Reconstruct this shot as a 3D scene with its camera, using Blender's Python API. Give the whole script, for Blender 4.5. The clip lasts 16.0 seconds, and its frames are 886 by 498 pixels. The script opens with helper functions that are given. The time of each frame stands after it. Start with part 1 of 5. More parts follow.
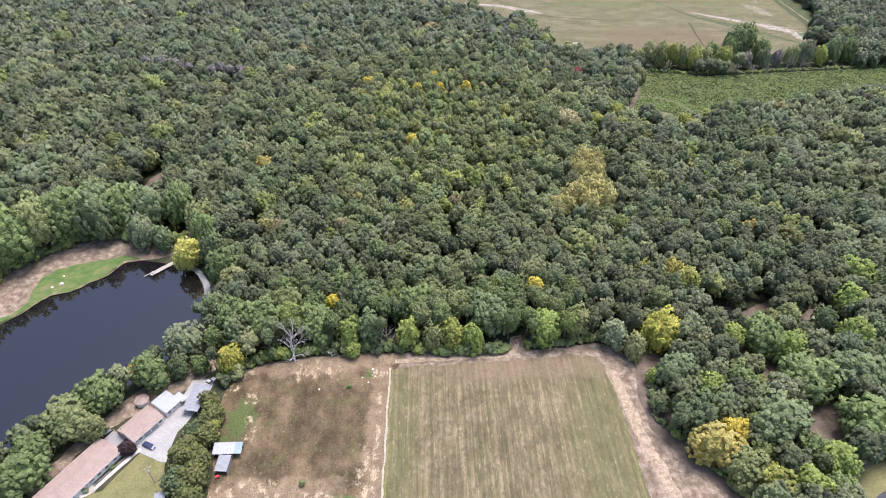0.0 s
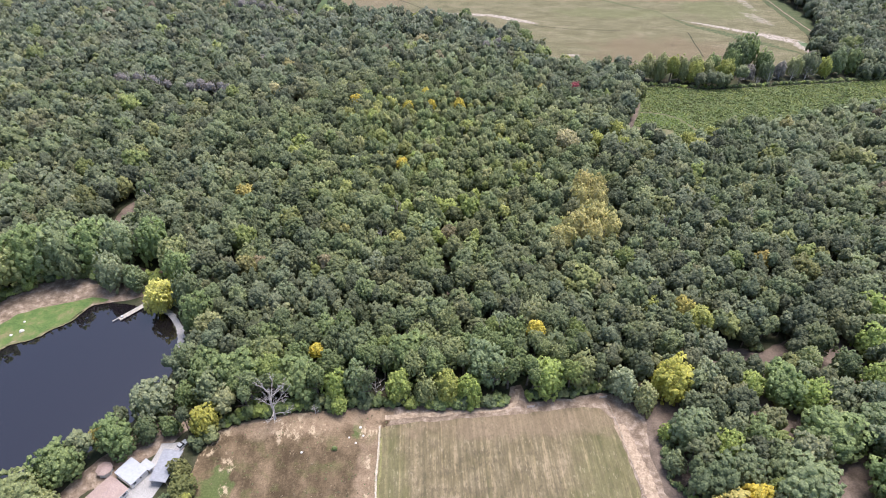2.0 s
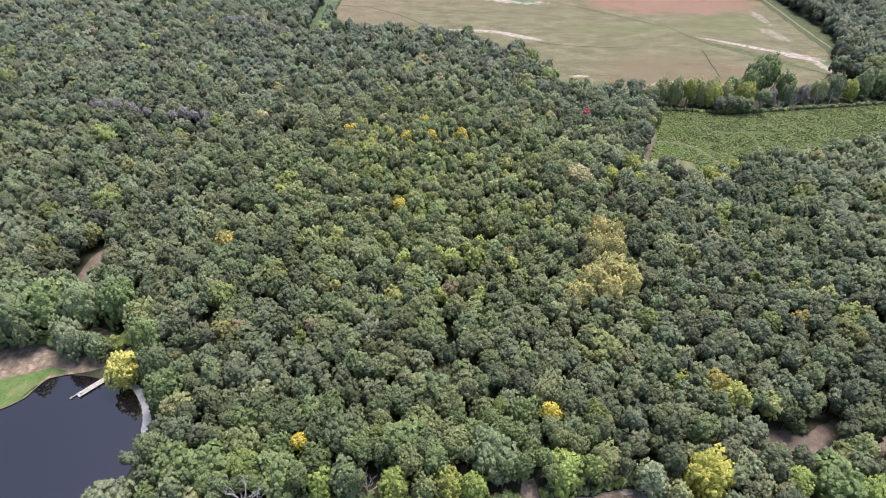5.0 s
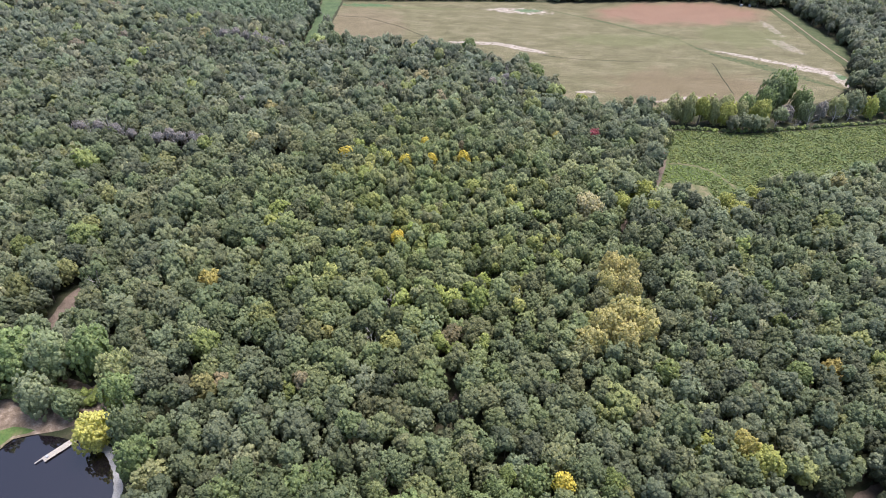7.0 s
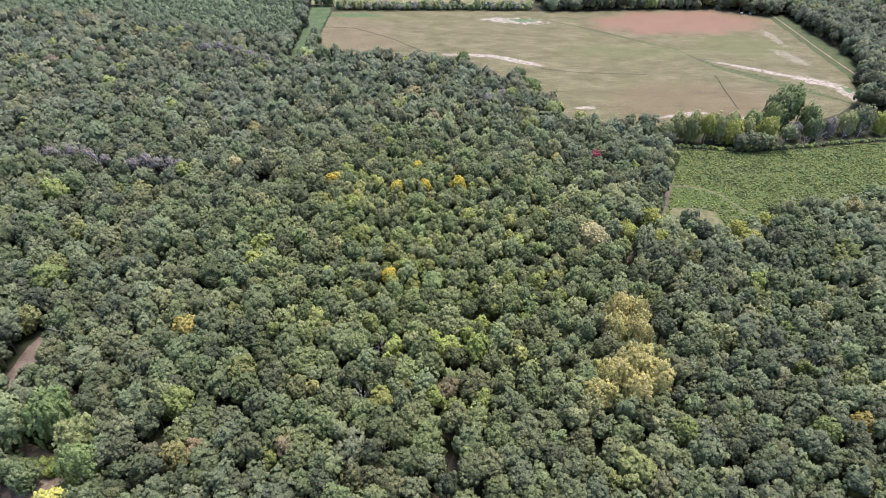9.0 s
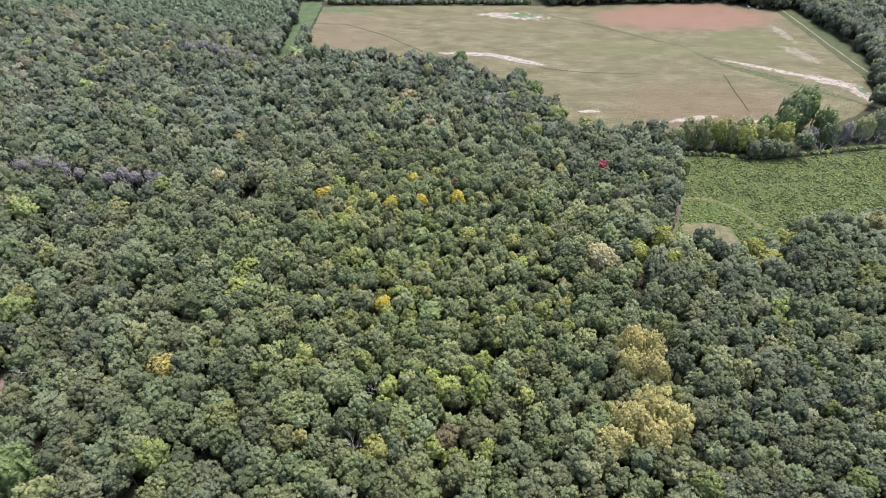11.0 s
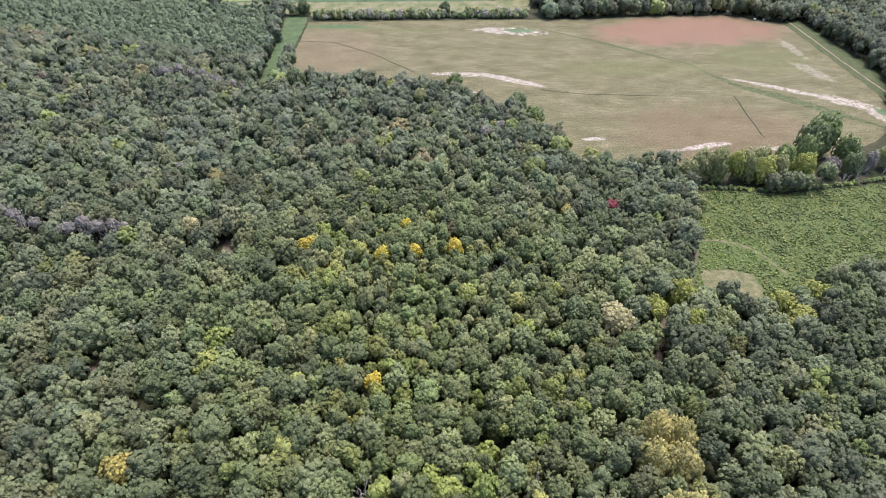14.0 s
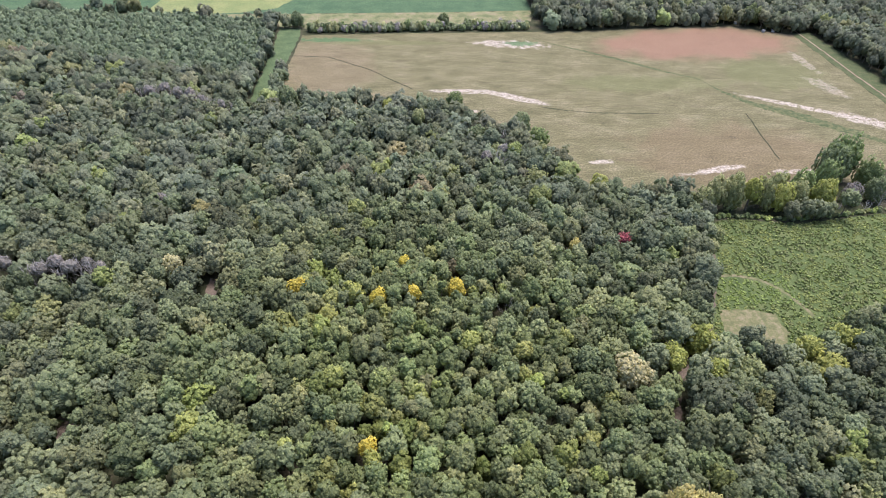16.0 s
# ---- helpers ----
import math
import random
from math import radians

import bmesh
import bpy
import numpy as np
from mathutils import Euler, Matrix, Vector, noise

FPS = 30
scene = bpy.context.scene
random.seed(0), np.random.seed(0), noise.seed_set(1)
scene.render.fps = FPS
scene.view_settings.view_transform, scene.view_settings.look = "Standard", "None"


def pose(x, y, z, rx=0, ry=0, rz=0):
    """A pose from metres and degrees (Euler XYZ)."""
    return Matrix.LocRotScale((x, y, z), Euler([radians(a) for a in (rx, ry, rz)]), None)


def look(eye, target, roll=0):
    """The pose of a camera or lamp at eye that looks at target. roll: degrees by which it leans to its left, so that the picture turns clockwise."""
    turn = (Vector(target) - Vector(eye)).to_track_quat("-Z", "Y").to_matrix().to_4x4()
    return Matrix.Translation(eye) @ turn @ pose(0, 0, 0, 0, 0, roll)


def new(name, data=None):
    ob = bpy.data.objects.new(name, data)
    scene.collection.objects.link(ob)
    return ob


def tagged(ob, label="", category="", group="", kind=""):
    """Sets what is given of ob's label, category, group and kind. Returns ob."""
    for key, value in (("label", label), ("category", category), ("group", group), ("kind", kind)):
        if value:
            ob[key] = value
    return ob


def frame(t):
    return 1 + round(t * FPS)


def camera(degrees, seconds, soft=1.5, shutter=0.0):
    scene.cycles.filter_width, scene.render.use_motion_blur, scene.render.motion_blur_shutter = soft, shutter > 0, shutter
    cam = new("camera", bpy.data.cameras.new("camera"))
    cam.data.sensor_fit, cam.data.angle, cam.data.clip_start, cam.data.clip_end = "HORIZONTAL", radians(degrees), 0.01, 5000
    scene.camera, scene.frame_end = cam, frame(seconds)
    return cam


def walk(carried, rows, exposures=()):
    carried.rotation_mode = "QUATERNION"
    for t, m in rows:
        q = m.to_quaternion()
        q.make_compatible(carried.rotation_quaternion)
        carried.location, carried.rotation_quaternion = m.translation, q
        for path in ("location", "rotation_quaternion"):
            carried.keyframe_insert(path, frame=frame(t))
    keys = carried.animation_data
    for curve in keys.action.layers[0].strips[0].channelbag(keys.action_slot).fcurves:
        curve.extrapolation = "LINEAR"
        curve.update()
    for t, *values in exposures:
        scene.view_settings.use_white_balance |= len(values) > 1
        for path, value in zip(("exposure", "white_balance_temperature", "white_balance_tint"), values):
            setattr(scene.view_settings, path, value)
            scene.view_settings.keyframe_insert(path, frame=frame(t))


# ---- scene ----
cam = camera(72.6, 16.0, 1.0)
METRES, EYE, TILT, LEAN, TURN = 200.0, 181.0, 0.0, 0.0, -2.9
ROWS = [
    (0.0, 0.0, 0.0, 0.0, 1.4, -38.96, -1.73),
    (0.5, -0.0007, 0.0311, -0.0, 1.0, -38.92, -1.75),
    (1.0, -0.0012, 0.062, 0.0, 0.63, -38.87, -1.77),
    (1.5, -0.0018, 0.0929, 0.0, 0.6, -38.84, -1.77),
    (2.0, -0.0023, 0.1238, 0.0004, 0.61, -38.81, -1.76),
    (2.5, -0.0028, 0.1547, 0.0007, 0.62, -38.78, -1.75),
    (3.0, -0.0034, 0.1857, 0.0012, 0.64, -38.76, -1.75),
    (3.5, -0.0039, 0.2166, 0.0015, 0.64, -38.73, -1.75),
    (4.0, -0.0045, 0.2476, 0.0017, 0.64, -38.7, -1.74),
    (6.5, -0.0092, 0.4041, 0.0039, 0.66, -38.55, -1.76),
    (7.0, -0.0101, 0.4353, 0.0043, 0.65, -38.51, -1.75),
    (7.5, -0.0109, 0.4667, 0.0053, 0.63, -38.5, -1.73),
    (8.0, -0.0118, 0.498, 0.0056, 0.47, -38.47, -1.73),
    (8.5, -0.0123, 0.5293, 0.006, 0.18, -38.42, -1.73),
    (9.0, -0.0135, 0.5608, 0.0071, -0.1, -38.4, -1.75),
    (11.5, -0.0179, 0.7164, 0.0089, -0.57, -39.68, -1.77),
    (12.0, -0.019, 0.7478, 0.0095, -0.66, -39.65, -1.76),
    (12.5, -0.0201, 0.7791, 0.0103, -0.86, -39.62, -1.76),
    (13.0, -0.0211, 0.8106, 0.0111, -1.04, -39.6, -1.76),
    (13.5, -0.022, 0.842, 0.0117, -1.23, -39.57, -1.77),
    (14.0, -0.0227, 0.8735, 0.0127, -1.43, -39.54, -1.77),
    (14.5, -0.0234, 0.905, 0.0133, -1.53, -39.5, -1.77),
    (15.0, -0.0238, 0.9365, 0.014, -1.53, -39.47, -1.76),
    (15.5, -0.0245, 0.9681, 0.015, -1.59, -39.44, -1.77),
    (16.0, -0.0247, 0.9995, 0.0151, -1.67, -39.39, -1.76),
]
walk(cam, [(t, pose(0, 0, EYE, TILT, LEAN, TURN) @ pose(METRES * x, METRES * y, METRES * z, 90 + pitch, roll, yaw)) for t, x, y, z, yaw, pitch, roll in ROWS])

# ---- world, sun, exposure ----
SUN_ELEVATION, SUN_AZIMUTH = 71.0, 40.0   # soft light through thin cloud, high from the north-east
scene.view_settings.exposure = 1.0
scene.view_settings.use_white_balance = True
scene.view_settings.white_balance_temperature = 6290
scene.view_settings.white_balance_tint = 15
world = bpy.data.worlds.new("overcast_sky")
scene.world = world
world.use_nodes = True
wn = world.node_tree
sky = wn.nodes.new("ShaderNodeTexSky")
sky.sky_type = "NISHITA"
sky.sun_disc = False
sky.sun_elevation = radians(SUN_ELEVATION)
sky.sun_rotation = radians(SUN_AZIMUTH)
sky.air_density, sky.dust_density, sky.ozone_density = 1.0, 3.0, 1.5
wn.links.new(sky.outputs[0], wn.nodes["Background"].inputs[0])
wn.nodes["Background"].inputs[1].default_value = 0.15
sun = new("sun", bpy.data.lights.new("sun", "SUN"))
sun.data.energy, sun.data.angle, sun.data.color = 2.5, radians(30), (1.0, 0.965, 0.93)
sun.matrix_world = look((0, 0, 300), (math.sin(radians(SUN_AZIMUTH)) * -100, math.cos(radians(SUN_AZIMUTH)) * -100, 300 - 100 * math.tan(radians(SUN_ELEVATION))))


# ---- materials ----
class Nodes:
    """Short ways to wire a node material."""

    def __init__(self, name):
        self.mat = bpy.data.materials.new(name)
        self.mat.use_nodes = True
        self.tree = self.mat.node_tree
        self.shader = self.tree.nodes["Principled BSDF"]
        self.out = self.tree.nodes["Material Output"]
        self.coords = None

    def node(self, kind, **inputs):
        n = self.tree.nodes.new(kind)
        for key, value in inputs.items():
            self.put(n.inputs[key.replace("_", " ")], value)
        return n

    def put(self, socket, value):
        if isinstance(value, bpy.types.NodeSocket):
            self.tree.links.new(value, socket)
        else:
            socket.default_value = value

    def place(self):
        if self.coords is None:
            self.coords = self.node("ShaderNodeNewGeometry").outputs["Position"]
        return self.coords

    def noise(self, size, detail=4.0, stretch=(1, 1, 1), rough=0.55, turn=0.0):
        m = self.node("ShaderNodeMapping", Vector=self.place(), Rotation=(0, 0, radians(turn)), Scale=stretch)
        return self.node("ShaderNodeTexNoise", Vector=m.outputs[0], Scale=1.0 / size, Detail=detail, Roughness=rough).outputs["Fac"]

    def ramp(self, fac, stops):
        n = self.node("ShaderNodeValToRGB", Fac=fac)
        while len(n.color_ramp.elements) < len(stops):
            n.color_ramp.elements.new(0.5)
        for e, (at, colour) in zip(n.color_ramp.elements, stops):
            e.position = at
            e.color = (*colour, 1) if len(colour) == 3 else colour
        return n.outputs["Color"]

    def step(self, fac, low, high, a=0.0, b=1.0):
        return self.node("ShaderNodeMapRange", Value=fac, From_Min=low, From_Max=high, To_Min=a, To_Max=b).outputs[0]

    def math(self, kind, a, b=0.0):
        n = self.tree.nodes.new("ShaderNodeMath")
        n.operation = kind
        self.put(n.inputs[0], a)
        self.put(n.inputs[1], b)
        return n.outputs[0]

    def mix(self, fac, a, b, how="MIX"):
        n = self.tree.nodes.new("ShaderNodeMix")
        n.data_type, n.blend_type = "RGBA", how
        for s, v in ((n.inputs[0], fac), (n.inputs[6], a), (n.inputs[7], b)):
            self.put(s, (*v, 1) if isinstance(v, tuple) and len(v) == 3 else v)
        return n.outputs[2]

    def spot(self, x, y, rx, ry, turn=0.0, ragged=0.6, size=5.0):
        """A patch with a ragged rim round (x, y): 1 inside, 0 outside."""
        m = self.node("ShaderNodeMapping", Vector=self.place())
        m.vector_type = "TEXTURE"
        m.inputs["Location"].default_value = (x, y, 0)
        m.inputs["Rotation"].default_value = (0, 0, radians(turn))
        m.inputs["Scale"].default_value = (rx, ry, 1e4)
        n = self.tree.nodes.new("ShaderNodeVectorMath")
        n.operation = "LENGTH"
        self.tree.links.new(m.outputs[0], n.inputs[0])
        away = self.math("ADD", n.outputs["Value"], self.math("MULTIPLY", self.math("SUBTRACT", self.noise(size, 5.0), 0.5), -2.2 * ragged))
        return self.step(away, 1.15, 0.75)

    def bump(self, height, distance, strength=0.8):
        n = self.node("ShaderNodeBump", Height=height, Distance=distance, Strength=strength)
        self.put(self.shader.inputs["Normal"], n.outputs[0])

    def done(self, colour, rough=0.8, metal=0.0, gloss=0.3):
        self.put(self.shader.inputs["Base Color"], (*colour, 1) if isinstance(colour, tuple) and len(colour) == 3 else colour)
        self.put(self.shader.inputs["Roughness"], rough)
        self.put(self.shader.inputs["Metallic"], metal)
        self.put(self.shader.inputs["Specular IOR Level"], gloss)
        return self.mat


def leaf_material(name, by_object, gappy=True):
    """Matt leaves that let some light through; the hue comes with the tree, each spray differs a little."""
    n = Nodes(name)
    if by_object:
        base = n.node("ShaderNodeObjectInfo").outputs["Color"]
    else:
        a = n.node("ShaderNodeAttribute")
        a.attribute_name = "leaf_colour"
        base = a.outputs["Color"]
    each = n.node("ShaderNodeNewGeometry").outputs["Random Per Island"]
    tone = n.ramp(each, [(0.0, (0.84, 0.86, 0.86)), (0.5, (1.0, 1.0, 1.0)), (1.0, (1.2, 1.18, 1.12))])
    colour = n.mix(1.0, base, tone, "MULTIPLY")
    patchy = n.ramp(n.noise(0.9, 3.0, rough=0.6), [(0.36, (0.76, 0.79, 0.79)), (0.64, (1.24, 1.21, 1.12))])
    colour = n.mix(1.0 if gappy else 0.7, colour, patchy, "MULTIPLY")
    n.done(colour, 0.6, 0.0, 0.3)
    florets = n.node("ShaderNodeTexVoronoi", Vector=n.place(), Scale=1.15, Randomness=1.0)
    round_tops = n.step(florets.outputs["Distance"], 0.0, 0.8, 1.0, 0.0)
    n.bump(n.math("ADD", round_tops, n.math("MULTIPLY", n.noise(0.4, 4.0, rough=0.65), 0.5)), 0.4 if gappy else 0.85, 1.0)
    glow = n.node("ShaderNodeBsdfTranslucent", Color=n.mix(1.0, colour, (1.0, 1.12, 0.7), "MULTIPLY"))
    both = n.node("ShaderNodeMixShader", Fac=0.34)
    n.tree.links.new(n.shader.outputs[0], both.inputs[1])
    n.tree.links.new(glow.outputs[0], both.inputs[2])
    if not gappy:
        n.tree.links.new(both.outputs[0], n.out.inputs[0])
        return n.mat
    # gaps between the leaves of a spray
    gaps = n.node("ShaderNodeMixShader", Fac=n.step(n.noise(0.5, 2.0, rough=0.6), 0.33, 0.37))
    n.tree.links.new(n.node("ShaderNodeBsdfTransparent").outputs[0], gaps.inputs[1])
    n.tree.links.new(both.outputs[0], gaps.inputs[2])
    n.tree.links.new(gaps.outputs[0], n.out.inputs[0])
    return n.mat


def bark_material(name, dark, pale):
    n = Nodes(name)
    c = n.ramp(n.noise(0.5, 5.0, (3, 3, 0.6)), [(0.3, dark), (0.7, pale)])
    n.bump(n.noise(0.2, 4.0, (3, 3, 0.5)), 0.05)
    return n.done(c, 0.9)


def soil_material(name, stops, size, fine=0.6, bump=0.08):
    n = Nodes(name)
    c = n.ramp(n.noise(size, 6.0, rough=0.65), stops)
    c = n.mix(1.0, c, n.ramp(n.noise(fine, 4.0), [(0.25, (0.7, 0.7, 0.7)), (0.75, (1.25, 1.25, 1.25))]), "MULTIPLY")
    n.bump(n.noise(fine, 5.0), bump)
    return n.done(c, 0.95, 0.0, 0.15)


LEAVES = leaf_material("leaves_in_woods", False)
LEAVES_OWN = leaf_material("leaves", True)
LEAF_MASS = leaf_material("leaf_mass_in_woods", False, False)
LEAF_MASS_OWN = leaf_material("leaf_mass", True, False)
BARK = bark_material("bark", (0.06, 0.05, 0.04), (0.2, 0.17, 0.14))
DEAD_BARK = bark_material("bleached_wood", (0.3, 0.27, 0.25), (0.58, 0.54, 0.5))
FLOOR = soil_material("leaf_litter", [(0.35, (0.028, 0.036, 0.016)), (0.5, (0.045, 0.048, 0.025)), (0.65, (0.075, 0.064, 0.042))], 9.0)
DIRT = soil_material("bare_dirt", [(0.36, (0.13, 0.096, 0.068)), (0.5, (0.2, 0.152, 0.112)), (0.64, (0.33, 0.262, 0.205))], 3.0, 0.5)
TRODDEN = soil_material("trodden_dirt", [(0.36, (0.22, 0.165, 0.115)), (0.62, (0.4, 0.31, 0.225))], 2.0)
WOOD_EARTH = soil_material("wood_earth", [(0.3, (0.085, 0.066, 0.05)), (0.5, (0.14, 0.108, 0.085)), (0.7, (0.2, 0.155, 0.125))], 5.0)
GRAVEL = soil_material("pale_gravel", [(0.3, (0.28, 0.27, 0.255)), (0.7, (0.37, 0.355, 0.34))], 4.0, 0.35, 0.015)
GRASS = soil_material("green_grass", [(0.36, (0.07, 0.12, 0.036)), (0.5, (0.1, 0.145, 0.046)), (0.64, (0.17, 0.155, 0.078))], 6.0)
LANE = soil_material("lane_grass", [(0.3, (0.055, 0.085, 0.04)), (0.7, (0.1, 0.135, 0.065))], 9.0)
WATERWAY = soil_material("waterway_grass", [(0.38, (0.05, 0.066, 0.03)), (0.5, (0.085, 0.098, 0.046)), (0.62, (0.13, 0.128, 0.066))], 3.0, 1.0)
BANK = soil_material("bank_weeds", [(0.3, (0.05, 0.067, 0.031)), (0.55, (0.076, 0.09, 0.042)), (0.75, (0.115, 0.108, 0.066))], 5.0, 1.0)
SOY = soil_material("soy_leaves", [(0.36, (0.05, 0.09, 0.048)), (0.64, (0.075, 0.12, 0.062))], 14.0, 1.5)
SOY_PALE = soil_material("pale_soy_leaves", [(0.36, (0.14, 0.17, 0.07)), (0.64, (0.2, 0.21, 0.09))], 20.0, 1.5)
ROUGH = soil_material("rough_grass", [(0.36, (0.1, 0.115, 0.055)), (0.5, (0.16, 0.16, 0.08)), (0.64, (0.22, 0.18, 0.12))], 11.0, 1.2)
MEADOW = soil_material("weedy_meadow", [(0.3, (0.055, 0.078, 0.029)), (0.5, (0.08, 0.106, 0.038)), (0.72, (0.11, 0.125, 0.05))], 8.0, 1.0, 0.3)
DRY_PATCH = soil_material("dry_grass", [(0.36, (0.095, 0.105, 0.05)), (0.5, (0.14, 0.135, 0.068)), (0.64, (0.21, 0.175, 0.115))], 3.0)
YARD = soil_material("yard_grass", [(0.25, (0.13, 0.125, 0.052)), (0.6, (0.19, 0.175, 0.08)), (0.8, (0.24, 0.215, 0.11))], 5.0)


def hay_material():
    n = Nodes("mown_hay")
    straw = n.ramp(n.noise(7.0, 7.0, (1, 0.5, 1), 0.7), [(0.36, (0.098, 0.082, 0.05)), (0.5, (0.152, 0.124, 0.082)), (0.64, (0.21, 0.168, 0.118))])
    rows = n.noise(0.55, 2.0, (1, 0.03, 1), 0.5)
    swaths = n.noise(2.2, 2.0, (1, 0.012, 1), 0.5)
    c = n.mix(1.0, straw, n.ramp(rows, [(0.35, (0.82, 0.83, 0.8)), (0.55, (1.0, 1.0, 1.0)), (0.68, (1.25, 1.23, 1.18))]), "MULTIPLY")
    c = n.mix(1.0, c, n.ramp(swaths, [(0.38, (0.86, 0.87, 0.84)), (0.62, (1.16, 1.13, 1.1))]), "MULTIPLY")
    wave = n.node("ShaderNodeTexWave", Vector=n.place(), Scale=0.135, Distortion=1.2, Detail=2.0)
    c = n.mix(1.0, c, n.ramp(wave.outputs["Fac"], [(0.1, (0.9, 0.91, 0.89)), (0.55, (1.0, 1.0, 1.0)), (0.95, (1.13, 1.12, 1.1))]), "MULTIPLY")
    green = n.math("MAXIMUM", n.math("MAXIMUM", n.spot(68, 112, 16, 40, 0, 0.5, 9.0), n.spot(-7, 115, 7, 40, 0, 0.5, 6.0)), n.step(n.noise(11.0, 4.0, (1, 0.16, 1)), 0.54, 0.72))
    c = n.mix(n.math("MULTIPLY", green, 0.4), c, (0.1, 0.108, 0.042))
    brown = n.math("MULTIPLY", n.spot(24, 122, 26, 26, 0, 0.6, 10.0), 0.3)
    c = n.mix(n.math("MULTIPLY", n.step(n.noise(1.9, 8.0, (1, 0.55, 1), 0.72), 0.51, 0.58), n.math("ADD", 0.32, brown)), c, (0.08, 0.066, 0.045))
    c = n.mix(n.math("MULTIPLY", n.step(n.noise(1.0, 6.0, (1, 0.35, 1), 0.7), 0.57, 0.7), 0.65), c, (0.31, 0.26, 0.185))
    c = n.mix(n.math("MULTIPLY", n.spot(45, 151, 44, 6, 3, 0.8, 6.0), 0.55), c, (0.19, 0.14, 0.1))
    mottle = n.step(n.noise(0.75, 6.0, (1, 0.7, 1), 0.7), 0.52, 0.6)
    c = n.mix(n.math("MULTIPLY", mottle, 0.35), c, (0.075, 0.07, 0.04))
    c = n.mix(1.0, c, (1.03, 1.03, 0.97), "MULTIPLY")
    n.bump(n.noise(0.7, 5.0, (1, 0.3, 1)), 0.12)
    return n.done(c, 0.95, 0.0, 0.15)


def bare_field_material():
    n = Nodes("worn_pasture")
    c = n.ramp(n.noise(9.0, 9.0, (1, 0.7, 1), rough=0.7), [(0.38, (0.058, 0.042, 0.028)), (0.5, (0.094, 0.069, 0.047)), (0.62, (0.165, 0.122, 0.088))])
    c = n.mix(n.math("MULTIPLY", n.step(n.noise(6.0, 7.0, rough=0.65), 0.52, 0.62), 0.5), c, (0.082, 0.088, 0.038))
    c = n.mix(n.math("MULTIPLY", n.step(n.noise(1.6, 7.0, (1, 0.4, 1), 0.75, 35), 0.55, 0.68), 0.55), c, (0.2, 0.15, 0.112))
    for x, y, rx, ry in ((-62, 128, 5, 8), (-66, 117, 4, 5), (-18, 150, 2, 4), (-24, 97, 6, 3)):
        c = n.mix(n.math("MULTIPLY", n.spot(x, y, rx, ry, 0, 1.2, 4.0), 0.8), c, (0.075, 0.105, 0.04))
    bare = n.ramp(n.noise(5.0, 8.0, rough=0.72), [(0.3, (0.17, 0.122, 0.092)), (0.7, (0.3, 0.226, 0.178))])
    c = n.mix(n.math("MULTIPLY", n.spot(-35, 156, 44, 8, 4, 0.9, 6.0), 0.8), c, bare)
    c = n.mix(n.math("MULTIPLY", n.spot(-14, 120, 4.5, 40, 0, 0.7, 4.0), 0.6), c, bare)
    c = n.mix(n.math("MULTIPLY", n.spot(-45, 98, 26, 8, 0, 0.9, 6.0), 0.6), c, bare)
    stones = n.step(n.noise(2.2, 8.0, (1, 0.6, 1), rough=0.72), 0.5, 0.58, 0.0, 0.8)
    for x, y, rx, ry, turn in ((-67, 146, 3.0, 10, -25), (-40, 150, 10, 5, 5), (-17, 103, 3.5, 14, 0), (-54, 99, 12, 6, 0), (-30, 97, 10, 4, 0), (-14, 120, 1.3, 22, 0), (-58, 124, 2.0, 6, 10), (-15, 149, 3, 3, 0), (-60, 137, 2.5, 4, 0)):
        c = n.mix(n.math("MULTIPLY", n.spot(x, y, rx, ry, turn, 1.3, 3.5), stones), c, (0.4, 0.325, 0.255))
    c = n.mix(1.0, c, n.ramp(n.noise(0.6, 5.0), [(0.25, (0.7, 0.7, 0.7)), (0.75, (1.3, 1.3, 1.3))]), "MULTIPLY")
    c = n.mix(1.0, c, (1.02, 1.0, 0.86), "MULTIPLY")
    n.bump(n.noise(0.8, 5.0), 0.15)
    return n.done(c, 0.95, 0.0, 0.15)


